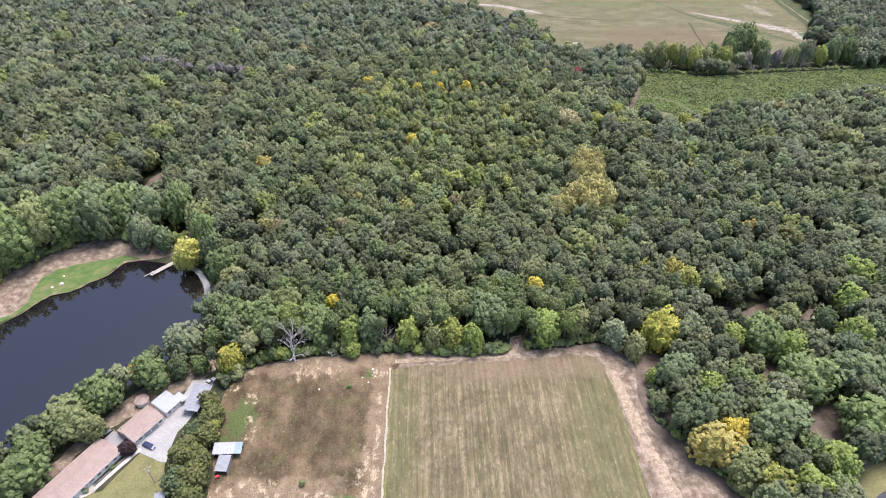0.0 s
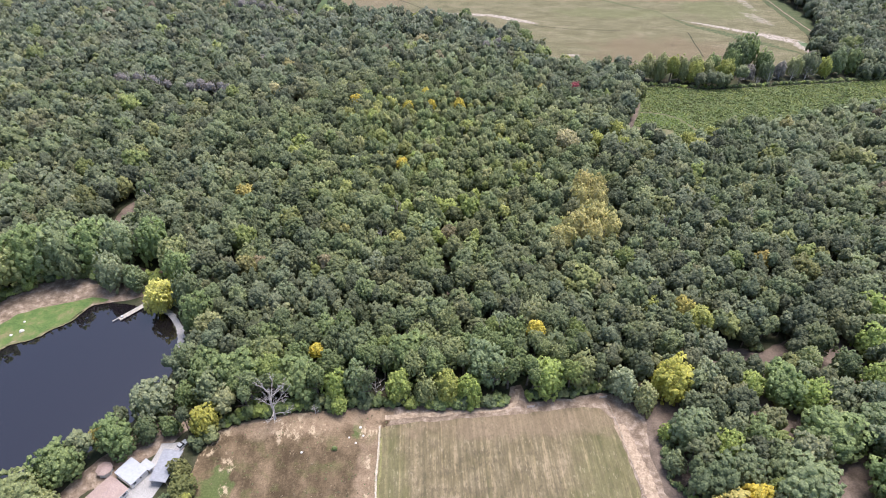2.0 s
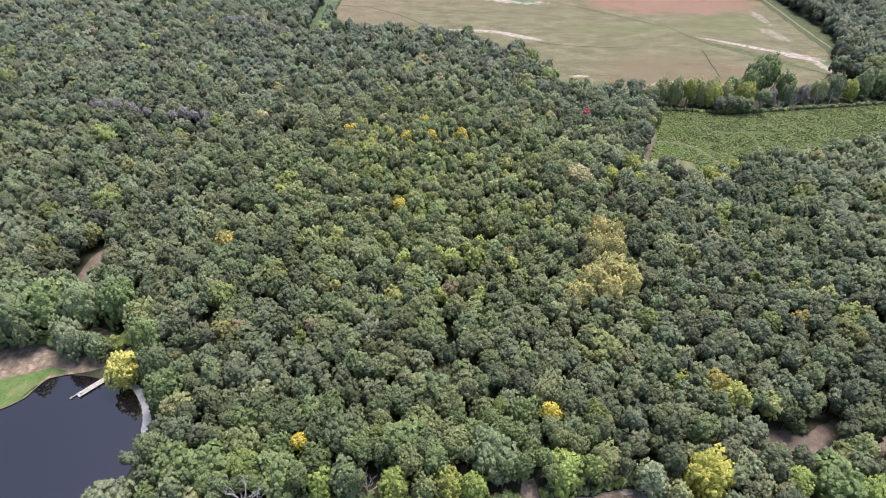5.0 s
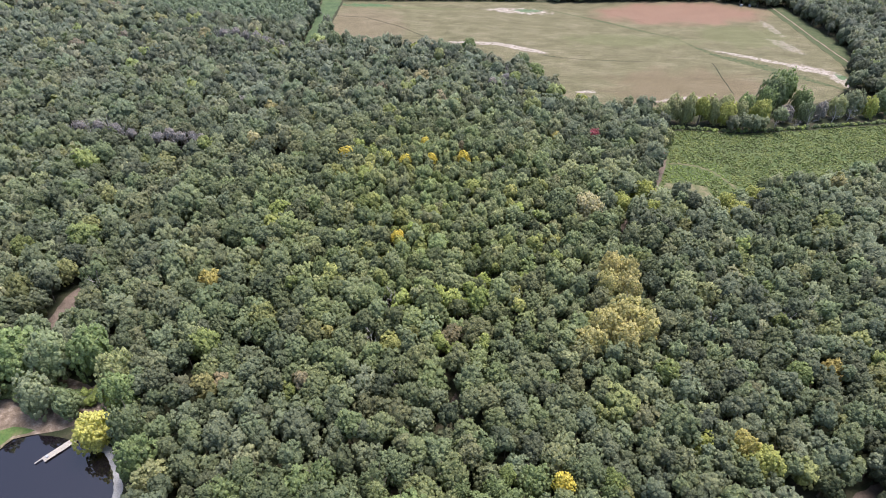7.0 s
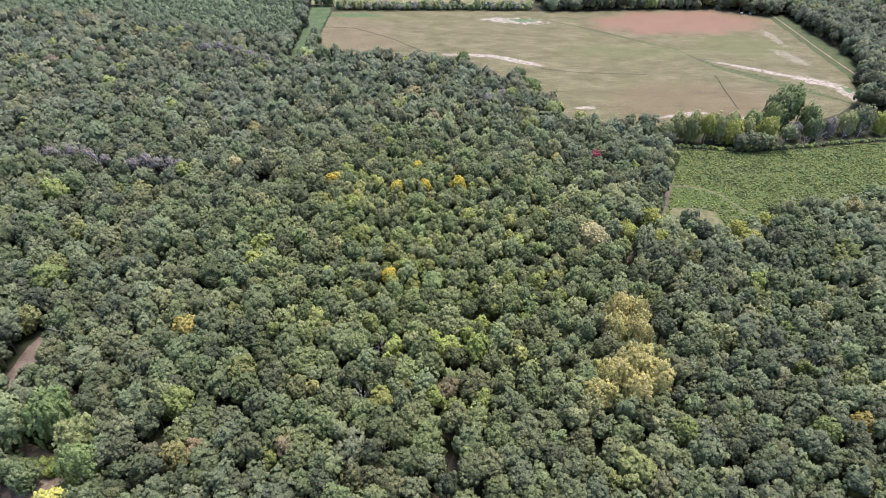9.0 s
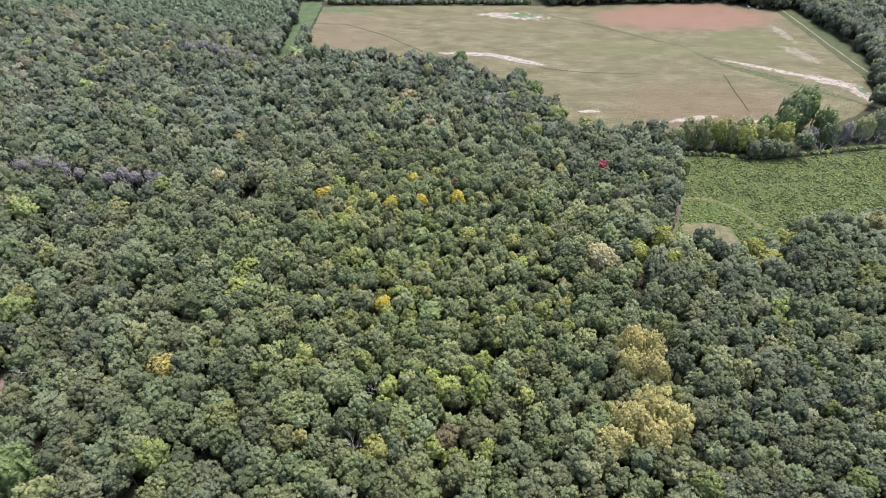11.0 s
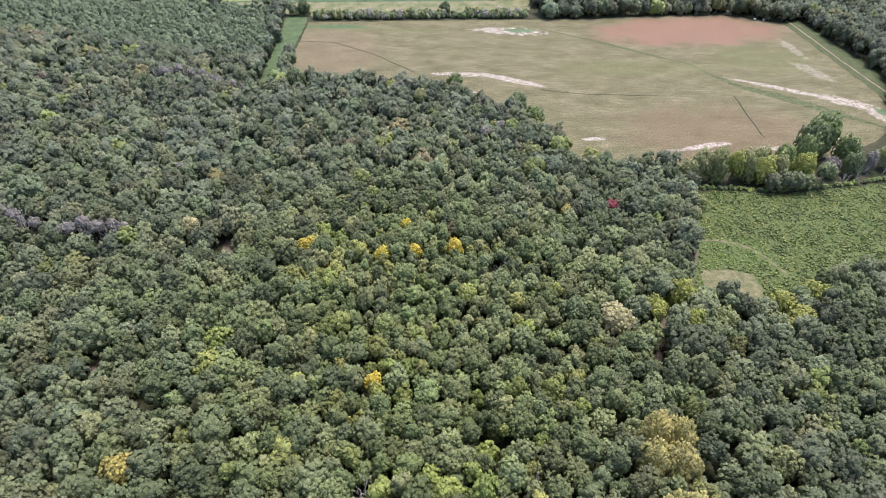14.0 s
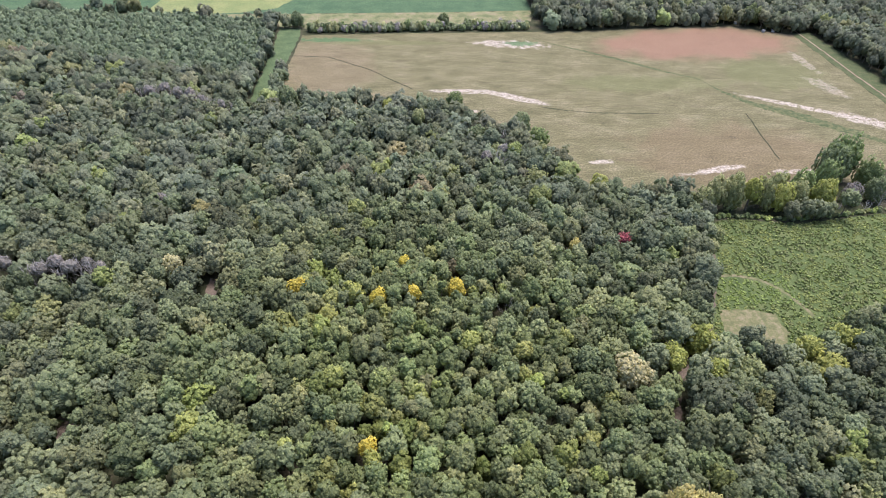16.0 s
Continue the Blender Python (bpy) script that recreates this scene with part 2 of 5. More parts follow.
def crop_material():
    """A ripening crop in rows, with a rusty end, thin spots and sand washed in."""
    n = Nodes("ripening_crop")
    c = n.ramp(n.noise(14.0, 8.0, (0.6, 1, 1), 0.66), [(0.3, (0.098, 0.094, 0.047)), (0.5, (0.142, 0.13, 0.07)), (0.7, (0.19, 0.165, 0.1))])
    c = n.mix(1.0, c, n.ramp(n.noise(1.6, 4.0, (0.16, 1, 1), 0.65), [(0.36, (0.84, 0.86, 0.82)), (0.64, (1.15, 1.13, 1.1))]), "MULTIPLY")
    c = n.mix(n.math("MULTIPLY", n.spot(268, 690, 88, 36, 6, 0.45, 25.0), 0.75), c, (0.225, 0.128, 0.087))
    c = n.mix(n.math("MULTIPLY", n.spot(215, 505, 70, 40, 0, 0.6, 20.0), 0.45), c, (0.155, 0.108, 0.064))
    c = n.mix(n.math("MULTIPLY", n.spot(-40, 640, 34, 60, 0, 0.6, 20.0), 0.35), c, (0.19, 0.138, 0.09))
    c = n.mix(n.math("MULTIPLY", n.step(n.noise(5.0, 6.0, (0.22, 1, 1), 0.72), 0.56, 0.68), 0.5), c, (0.07, 0.058, 0.036))
    for x, y, rx, ry in ((300, 625, 40, 30), (190, 610, 60, 16), (0, 690, 60, 5)):
        c = n.mix(n.math("MULTIPLY", n.spot(x, y, rx, ry, 0, 0.8, 15.0), 0.4), c, (0.115, 0.13, 0.05))
    sand = n.ramp(n.noise(2.5, 7.0, rough=0.7), [(0.36, (0.17, 0.145, 0.09)), (0.48, (0.34, 0.295, 0.235)), (0.75, (0.45, 0.4, 0.34))])
    drifts = n.step(n.noise(3.0, 6.0, (0.5, 1, 1), 0.7), 0.38, 0.5)
    for x, y, rx, ry, turn, ragged in ((58, 597, 26, 3.6, -4, 0.5), (92, 587, 24, 4.2, -29, 0.5), (290, 571, 36, 3.4, -30, 0.5), (327, 548, 20, 7, -35, 0.7), (339, 526, 7, 16, 0, 0.7), (340, 650, 4.5, 20, 0, 1.3), (331, 602, 7, 18, 20, 1.3), (195, 489, 20, 2.8, 12, 1.0),
                                       (242, 486, 12, 2.4, 0, 1.2), (106, 687, 28, 8, -8, 1.0), (60, 566, 4, 3, 0, 1.0), (128, 500, 8, 2.5, 0, 1.0)):
        c = n.mix(n.math("MULTIPLY", n.spot(x, y, rx, ry, turn, ragged, 7.0), n.math("MULTIPLY", drifts, 0.45 if ragged == 1.3 else 1.0)), c, sand)
    for x, y, rx, ry in ((114, 688, 15, 5), (342, 534, 4, 6), (-40, 696, 26, 5)):
        c = n.mix(n.math("MULTIPLY", n.spot(x, y, rx, ry, 0, 1.1, 6.0), 0.85), c, (0.07, 0.13, 0.055))
    c = n.mix(1.0, c, n.ramp(n.noise(1.0, 5.0), [(0.35, (0.58, 0.6, 0.58)), (0.65, (1.42, 1.4, 1.38))]), "MULTIPLY")
    c = n.mix(1.0, c, (0.93, 0.915, 0.985), "MULTIPLY")
    n.bump(n.noise(1.0, 5.0, (0.3, 1, 1)), 0.3)
    return n.done(c, 0.9, 0.0, 0.15)


def water_material():
    n = Nodes("pond_water")
    n.bump(n.noise(3.0, 3.0), 0.01, 0.15)
    m = n.done((0.007, 0.005, 0.007), 0.03, 0.0, 1.0)
    n.shader.inputs["IOR"].default_value = 1.5
    return m


HAY, PASTURE, CROP, WATER = hay_material(), bare_field_material(), crop_material(), water_material()


# ---- outlines of the plan ----
HAY_FIELD = [(-11, 60), (-11, 149.5), (-6, 151.5), (34, 154.5), (60, 157.5), (69, 157), (72.5, 152), (74, 130), (74.5, 60)]
PASTURE_FIELD = [(-70, 60), (-66, 98), (-66.5, 108), (-71, 132), (-70, 141), (-65.5, 150.5), (-56, 153.5), (-39, 157), (-20, 159), (-5, 158.5), (-9, 149), (-9.5, 60)]
TRACK = [(-12, 148), (-9, 159), (20, 159.5), (36, 160.8), (37.5, 167), (42, 168), (43, 160.5), (60, 161.5), (72, 164), (88, 158), (87, 146), (84, 136), (83, 127), (92, 116), (103, 97), (110, 60), (70, 60), (70, 146), (60, 153)]
POND = [(-172, 166), (-168, 173.5), (-162, 180.5), (-159, 187.5), (-155, 191.5), (-147.5, 193.5), (-144, 198.5), (-138.5, 202.5), (-136, 207.5), (-133.4, 212.3), (-128, 214), (-118, 213), (-111, 210.5), (-101.5, 209), (-94, 196.7), (-90, 186.8), (-89.5, 173), (-95, 156), (-103, 145), (-116, 137), (-127, 124), (-140, 110), (-160, 104), (-178, 118), (-182, 145)]
LAWN = [(-173, 176), (-166, 179), (-163, 186), (-165, 194), (-164.5, 201.5), (-161.3, 207.1), (-153.5, 210.8), (-145, 213.6), (-135, 217), (-127.5, 215.5), (-129, 214.2), (-133.8, 212.8), (-136.6, 207.6), (-139, 203), (-144.6, 199), (-148, 194), (-155.4, 192), (-159.6, 187.8), (-162.5, 180.8), (-168.5, 173.8), (-172, 168)]
BARE_BANK = [(-190, 190), (-176, 212), (-166, 223), (-150, 236), (-143, 243), (-131, 241), (-116, 234), (-110, 241), (-99, 233), (-106, 224), (-114, 217), (-122, 214), (-130, 213), (-141, 207), (-152, 195), (-162, 184), (-172, 170), (-182, 172)]
GRAVEL_PATH = [(-118, 234), (-110, 226), (-103, 214), (-97, 205), (-91, 195), (-88, 184), (-87, 172)]
FIELD_END = [(-70, 705), (20, 711), (138, 716), (142, 745), (-72, 726)]
SMALL_POND = [(160, 101), (154, 100), (149, 98), (145.4, 94.5), (143, 88), (144, 82), (160, 82), (172, 92)]
POND_RIM = [(146.4, 106.9), (159.4, 110.1), (167.6, 112.8), (182, 108), (176, 80), (134, 80), (135.5, 96), (141.7, 102.2)]
POND_PATH = [(-110.5, 214.4), (-106, 212.8), (-101.8, 208.8), (-95.5, 202.8), (-91.4, 194.1), (-89, 184)]
DRIVE = [(-94.7, 118.4), (-88.7, 129.6), (-85, 137), (-83.4, 145), (-75, 146), (-78, 132), (-82, 123), (-82.5, 111.5), (-92, 115)]
YARD_LAWN = [(-92, 115), (-82.6, 111.4), (-79, 101), (-79, 80), (-104, 80), (-103, 100.5), (-99, 102)]
BANK_DIRT = [(-101, 129), (-106, 124), (-112, 114), (-120, 100), (-124, 102), (-116, 116), (-110, 127), (-104, 138), (-96, 147), (-86, 158), (-80, 168), (-74, 166), (-75, 152), (-80, 146), (-86, 140), (-92, 136), (-96, 130)]
CROP_FIELD = [(-66, 706), (20, 711), (138, 716), (190, 719), (260, 729), (320, 730), (364, 709), (362, 640), (358, 560), (345, 520), (310, 492), (270, 474), (225, 470), (181, 466), (150, 456), (112, 464), (104, 480), (101, 498), (86, 520), (60, 545), (31, 562), (-2, 572), (-40, 573), (-66, 570), (-70, 640)]
FAR_BANK = [(364.2, 709.5), (384, 716), (384, 600), (368, 560), (362, 540), (358.4, 560), (362.3, 640)]
GRASS_LANE = [(-86, 722), (-86, 660), (-88, 615), (-88, 556), (-79, 552), (-74, 590), (-72, 640), (-68, 700), (-68, 722)]
ROUGH_STRIP = [(-330, 748), (-300, 756), (-182, 744), (-95, 730), (-70, 722), (0, 728), (60, 735), (135, 742), (140, 772), (64, 766), (-28, 762), (-71, 760), (-135, 758), (-219, 762), (-300, 766), (-420, 770)]
SOY_FIELD = [(-420, 770), (-300, 766), (-219, 762), (-135, 758), (-71, 760), (-28, 762), (64, 766), (140, 772), (150, 1100), (-420, 1100)]
SOY_PALE_STRIP = [(-205, 763), (-135, 759.5), (-95, 775), (-70, 830), (-60, 1000), (-170, 1000), (-205, 820)]
WEED_MEADOW = [(146, 380), (151, 398), (160, 413), (166, 436), (180, 441), (215, 436), (250, 440), (330, 452), (420, 470), (420, 420), (330, 398), (285, 385), (255, 376), (219, 369), (193, 360), (180, 356), (165, 350), (138, 352), (134, 358)]
DRY_SPOT = [(146.4, 375.6), (160, 376), (169.5, 372), (170, 362), (164, 354), (150, 350), (139.5, 352)]
WOOD_GAPS = [
    [(84, 166), (100, 176), (112, 182), (125, 186), (142, 184), (158, 190), (176, 196), (184, 192), (178, 172), (170, 152), (172, 130), (164, 112), (146, 106), (128, 92), (106, 92), (93, 108), (82, 124), (82, 140), (84, 152)],
    [(-76.5, 407), (-68.5, 403), (-66.5, 389), (-72, 382), (-77, 383)],
    [(-116, 335), (-108, 338), (-102, 326), (-107.5, 321)],
    [(-148, 263), (-145, 286), (-139, 293), (-135, 275), (-138, 260)],
    [(17, 212), (16, 222), (18, 229), (20.5, 222), (20, 212)],
]
EARTH_GAPS = [
    [(121, 185.5), (122.6, 176), (125, 170.5), (134.6, 171), (147.7, 179.6), (149.4, 185), (135, 181), (127.6, 184)], [(169, 183), (158, 165), (160.5, 158), (168, 156), (175, 164), (177, 176), (175, 185)],
    [(134, 122), (140, 134), (147, 136), (156, 129), (154, 117), (144, 113), (137, 116)], [(123.7, 157.8), (122.3, 152), (132, 148), (131, 137), (134, 135.5), (138.5, 148), (139, 153.5), (129.6, 156.8)],
    [(86, 150), (90, 160), (98, 152), (92, 140), (88, 130)],
]
TREE_BELT = [(162, 441), (250, 442), (345, 455), (345, 512), (310, 490), (270, 472), (225, 468), (181, 464), (160, 458)]
TRAILS = [[(160, 414), (153, 397), (131, 354), (119.5, 347), (112, 337), (105, 320), (102, 313)]]


def jagged(points, step, amount, seed, closed=True):
    """The outline with more corners, shaken a little so that its edges look grown."""
    r = random.Random(seed)
    made, n = [], len(points)
    for i in range(n if closed else n - 1):
        a, b = Vector(points[i]), Vector(points[(i + 1) % n])
        k = max(1, int((b - a).length / step))
        for j in range(k):
            p = a.lerp(b, j / k)
            made.append((p.x + r.uniform(-amount, amount), p.y + r.uniform(-amount, amount)))
    if not closed:
        made.append(tuple(points[-1]))
    return made


def smooth(points, closed=True, rounds=2):
    for _ in range(rounds):
        n, made = len(points), []
        for i in range(n if closed else n - 1):
            a, b = Vector(points[i]), Vector(points[(i + 1) % n])
            made += [tuple(a.lerp(b, 0.25)), tuple(a.lerp(b, 0.75))]
        points = made if closed else [points[0]] + made[1:-1] + [points[-1]]
    return points


def inside(points, x, y):
    """Which of the places (x, y) lie within the outline."""
    x, y, hit = np.asarray(x), np.asarray(y), np.zeros(np.shape(x), bool)
    for (ax, ay), (bx, by) in zip(points, points[1:] + points[:1]):
        if ay != by:
            hit ^= ((ay > y) != (by > y)) & (x < (bx - ax) * (y - ay) / (by - ay) + ax)
    return hit


def away(points, x, y, closed=True):
    """The distance of each place (x, y) from the outline."""
    x, y = np.asarray(x, float), np.asarray(y, float)
    best = np.full(x.shape, 1e9)
    ends = points[1:] + points[:1] if closed else points[1:]
    for (ax, ay), (bx, by) in zip(points, ends):
        dx, dy = bx - ax, by - ay
        u = np.clip(((x - ax) * dx + (y - ay) * dy) / (dx * dx + dy * dy + 1e-9), 0, 1)
        best = np.minimum(best, np.hypot(x - ax - u * dx, y - ay - u * dy))
    return best


# ---- ground, fields, water ----
def setting(name, mesh, material, label, category):
    ob = new(name, mesh)
    mesh.materials.append(material)
    return tagged(ob, label, category, kind="structure")


def sheet(name, outline, z, material, label, category="field"):
    bm = bmesh.new()
    face = bm.faces.new([bm.verts.new((x, y, z)) for x, y in outline])
    if face.normal.z < 0 or face.calc_center_median() is None:
        face.normal_flip()
    face.normal_update()
    if face.normal.z < 0:
        face.normal_flip()
    bmesh.ops.triangulate(bm, faces=bm.faces[:])
    mesh = bpy.data.meshes.new(name)
    bm.to_mesh(mesh)
    bm.free()
    return setting(name, mesh, material, label, category)


def ribbon(name, line, width, z, material, label, category="path", seed=1, uneven=0.25, taper=False):
    """A strip of ground of an uneven width along a line."""
    r = random.Random(seed)
    line = smooth(jagged(line, 4.0, 0.4, seed, False), False)
    bm = bmesh.new()
    rows = []
    for i, p in enumerate(line):
        a, b = Vector(line[max(0, i - 1)]), Vector(line[min(len(line) - 1, i + 1)])
        d = (b - a).normalized()
        side = Vector((-d.y, d.x))
        full = min(1.0, 0.08 + 2.2 * min(i, len(line) - 1 - i) / len(line)) if taper else 1.0
        w1, w2 = (0.5 * width * full * (1 + r.uniform(-uneven, uneven)) for _ in "ab")
        rows.append([bm.verts.new((*(Vector(p) + side * w1), z)), bm.verts.new((*(Vector(p) - side * w2), z))])
    for (a, b), (c, d) in zip(rows, rows[1:]):
        bm.faces.new((a, b, d, c)).normal_update()
    bmesh.ops.recalc_face_normals(bm, faces=bm.faces[:])
    for f in bm.faces:
        if f.normal.z < 0:
            f.normal_flip()
    mesh = bpy.data.meshes.new(name)
    bm.to_mesh(mesh)
    bm.free()
    return setting(name, mesh, material, label, category)


def ground_mesh():
    """One sheet to the horizon, finer round the pond, whose basin is sunk into it."""
    xs = np.unique(np.concatenate([np.linspace(-4000, -300, 12), np.arange(-300, -60, 3.0), np.linspace(-60, 4000, 14)]))
    ys = np.unique(np.concatenate([np.linspace(-3000, 80, 8), np.arange(80, 260, 3.0), np.linspace(260, 4500, 14)]))
    gx, gy = np.meshgrid(xs, ys)
    shore = away(POND, gx, gy)
    depth = np.where(inside(POND, gx, gy), -0.25 - np.minimum(shore * 0.5, 2.5), 0.0)
    v = np.stack([gx.ravel(), gy.ravel(), depth.ravel()], -1)
    w = len(xs)
    i = (np.arange(len(ys) - 1)[:, None] * w + np.arange(w - 1)).ravel()
    mesh = bpy.data.meshes.new("ground")
    mesh.from_pydata(v.tolist(), [], np.stack([i, i + 1, i + w + 1, i + w], -1).tolist())
    return mesh


setting("ground", ground_mesh(), FLOOR, "brown leaf litter and soil under the woods", "ground")
sheet("pond_water", smooth(POND, True, 1), -0.22, WATER, "still dark pond water mirroring the grey sky", "water")
sheet("hay_field", jagged(HAY_FIELD, 2.5, 0.35, 3), 0.06, HAY, "mown hay field with straw-coloured stripes", "field")
sheet("pasture_field", jagged(PASTURE_FIELD, 2.5, 0.5, 4), 0.05, PASTURE, "worn brown pasture with pale bare spots", "field")
sheet("dirt_track", jagged(TRACK, 2.5, 0.5, 5), 0.03, DIRT, "bare dirt track round the hay field", "road")
sheet("pond_lawn", jagged(LAWN, 3.0, 0.4, 6), 0.07, GRASS, "mown green grass bank beside the pond", "lawn")
ribbon("pond_shore", POND[1:11], 1.3, 0.055, DRY_PATCH, "dry muddy rim of the pond", "ground", 45, 0.5, True)
sheet("bare_bank", jagged(BARE_BANK, 3.0, 0.8, 7), 0.04, DIRT, "bare brown earth at the edge of the woods", "ground")
ribbon("gravel_path", POND_PATH, 2.6, 0.09, GRAVEL, "pale gravel path round the end of the pond")
sheet("driveway", jagged(DRIVE, 2.5, 0.3, 8), 0.08, GRAVEL, "pale gravel driveway beside the houses", "road")
sheet("yard_lawn", jagged(YARD_LAWN, 2.5, 0.2, 9), 0.05, YARD, "short dry yard grass", "lawn")
sheet("bank_dirt", jagged(BANK_DIRT, 3.0, 0.6, 10), 0.04, DIRT, "bare dirt between houses and pond", "ground")
sheet("crop_field", jagged(CROP_FIELD, 5.0, 0.8, 11), 0.06, CROP, "ripening tan crop field with a rusty far end", "field")
sheet("field_bank", jagged(FAR_BANK, 5.0, 0.8, 12), 0.05, BANK, "weedy green and brown bank along the crop field", "ground")
sheet("grass_lane", jagged(GRASS_LANE, 5.0, 0.8, 13), 0.07, LANE, "green grass lane between woods and crop", "road")
sheet("rough_strip", jagged(ROUGH_STRIP, 6.0, 1.5, 14), 0.04, ROUGH, "rough grass with yellow weeds", "field")
sheet("soy_field", SOY_FIELD, 0.06, SOY, "dark green bean field beyond the woods", "field")
sheet("pale_soy", jagged(SOY_PALE_STRIP, 8.0, 2.0, 15), 0.1, SOY_PALE, "yellowing strip of the bean field", "field")
sheet("weed_meadow", jagged(WEED_MEADOW, 4.0, 1.0, 16), 0.05, MEADOW, "tall green weedy meadow", "field")
sheet("dry_grass_patch", jagged(DRY_SPOT, 3.0, 0.8, 17), 0.1, DRY_PATCH, "dry brownish grass patch in the meadow", "field")
for k, gap in enumerate(WOOD_GAPS):
    sheet("wood_clearing_%d" % (k + 1), jagged(gap, 3.0, 0.8, 20 + k), 0.04, WOOD_EARTH, "bare earth in a gap of the woods", "ground")
ribbon("forest_trail", TRAILS[0], 3.0, 0.12, WOOD_EARTH, "worn dirt trail between woods and meadow", seed=31)
ribbon("meadow_path", [(156, 398), (164, 397.5), (173, 394.5), (180, 388), (184, 380), (186, 370)], 1.8, 0.12, DRY_PATCH, "pale trodden path through the meadow", seed=32)
ribbon("waterway", [(120, 707), (140, 688), (162.6, 672.5), (190.5, 652.3), (216.1, 630.4), (236.9, 617.4), (247.5, 592.9)], 4.0, 0.13, WATERWAY, "narrow weedy waterway through the crop", "ground", 38, 0.4, True)
ribbon("waterway_east", [(240, 610), (247.5, 592.9), (259.4, 574.5), (280.6, 559.3), (297.5, 541), (312, 529), (330, 510), (345, 500)], 11.0, 0.14, WATERWAY, "broad green grassed waterway through the crop", "ground", 44, 0.25, True)
ribbon("ditch", [(248, 560), (246, 545), (243, 527), (240, 500)], 1.0, 0.13, FLOOR, "dark narrow ditch in the crop", "ground", 39, 0.4)
ribbon("furrow", [(108, 572), (125, 566), (142, 563), (192, 560)], 1.0, 0.13, FLOOR, "dark furrow in the crop", "ground", 40, 0.5)

ribbon("bank_track", [(372.5, 722), (371.8, 716.4), (370.4, 667.5), (367.9, 624.8), (367, 568.9), (366, 548)], 1.5, 0.12, DIRT, "pale dirt track along the weedy bank", "road", 41, 0.3)
ribbon("crop_path", [(-71.9, 662.7), (-41.6, 660.1), (-9.8, 635.9), (21.3, 601.5)], 1.1, 0.13, FLOOR, "dark trodden line through the crop", "ground", 42, 0.7)
sheet("pond_rim", jagged(POND_RIM, 3.0, 0.5, 43), 0.05, YARD, "pale dry grass round the small pond", "ground")
sheet("small_pond", smooth(SMALL_POND, True, 1), 0.09, WATER, "still water of a small pond in the clearing", "water")


# ---- woods ----
def unit_crown(seed, boughs, clumps, cuts, pointed=0.0, size=1.68):
    """A crown of radius 1 and half height 1: rounded boughs, each set with many small domed leaf clumps, over a rough inner mass.
    Corners, four-cornered faces, and how many of the faces belong to the mass."""
    r = np.random.RandomState(seed)
    k = np.arange(boughs) + 0.5
    z = 1 - k / boughs * 1.6
    a = k * 2.399963 + r.uniform(-0.35, 0.35, boughs)
    ring = np.sqrt(np.clip(1 - z * z, 0, 1))
    heads = np.stack([ring * np.cos(a), ring * np.sin(a), z], -1)
    swell = r.uniform(0.6, 1.0, boughs)
    wide = 2.0 / math.sqrt(boughs) * r.uniform(0.8, 1.2, boughs)
    p2, p3 = r.uniform(0, 6, 2)

    def reach(d):
        """How far the crown reaches in each of the directions d."""
        turn = np.arctan2(d[:, 1], d[:, 0])
        angle = np.arccos(np.clip(d @ heads.T, -1, 1)) / wide
        bump = (np.sqrt(np.clip(1 - angle ** 2, 0, 1)) * swell).max(1)
        whole = (0.7 + 0.3 * bump) * (1 + 0.1 * np.sin(2 * turn + p2) + 0.08 * np.sin(3 * turn + p3))
        return whole * (1 - pointed * np.clip(d[:, 2] - 0.1, 0, 1) * np.sqrt(np.clip(1 - d[:, 2] ** 2, 0, 1)) * 1.2)

    verts, faces, index = [], [], {}
    for axis in range(3 if cuts else 0):
        for side in (-1, 1):
            for u in range(cuts):
                for v in range(cuts):
                    corner = []
                    for du, dv in ((0, 0), (1, 0), (1, 1), (0, 1)):
                        q = [math.tan((2 * (u + du) / cuts - 1) * 0.7853982), math.tan((2 * (v + dv) / cuts - 1) * 0.7853982)]
                        q.insert(axis, float(side))
                        corner.append(tuple(round(c, 5) for c in q))
                    if sum(c[2] for c in corner) / 4 < -0.75:
                        continue
                    if (side < 0) != (axis == 1):
                        corner.reverse()
                    for c in corner:
                        if c not in index:
                            index[c] = len(verts)
                            verts.append(c)
                    faces.append([index[c] for c in corner])
    if cuts:
        d = np.array(verts) + r.normal(0, 0.035, (len(verts), 3))
        d /= np.linalg.norm(d, axis=1, keepdims=True)
        mass = d * (reach(d) * 0.78)[:, None]
    else:
        mass = np.zeros((0, 3))
    # domed leaf clumps over the boughs, each a tip and a rim that droops
    zz = 1 - 1.6 * (np.arange(clumps) + r.uniform(0, 1, clumps)) / clumps
    aa = np.arange(clumps) * 2.399963 + r.uniform(-0.5, 0.5, clumps)
    rr = np.sqrt(np.clip(1 - zz * zz, 0, 1))
    d = np.stack([rr * np.cos(aa), rr * np.sin(aa), zz], -1)
    p = d * (reach(d) * r.uniform(0.9, 1.07, clumps))[:, None]
    near = heads[(d @ heads.T).argmax(1)]
    n = d * 0.9 + (d - near) * 1.0 + (0, 0, 0.3) + r.normal(0, 0.16, d.shape)
    n /= np.linalg.norm(n, axis=1, keepdims=True)
    u = np.cross(n, r.normal(0, 1, d.shape))
    u /= np.linalg.norm(u, axis=1, keepdims=True)
    w = np.cross(n, u)
    h = (size / math.sqrt(clumps) * r.uniform(0.7, 1.3, clumps))[:, None]
    rim = [p + (u * math.cos(t) + w * math.sin(t)) * h * r.uniform(0.82, 1.12, (clumps, 1)) - n * h * r.uniform(0.55, 1.0, (clumps, 1)) for t in np.arange(6) * 1.0472]
    tips = np.stack([p + n * h * 0.32, *rim], 1).reshape(-1, 3)
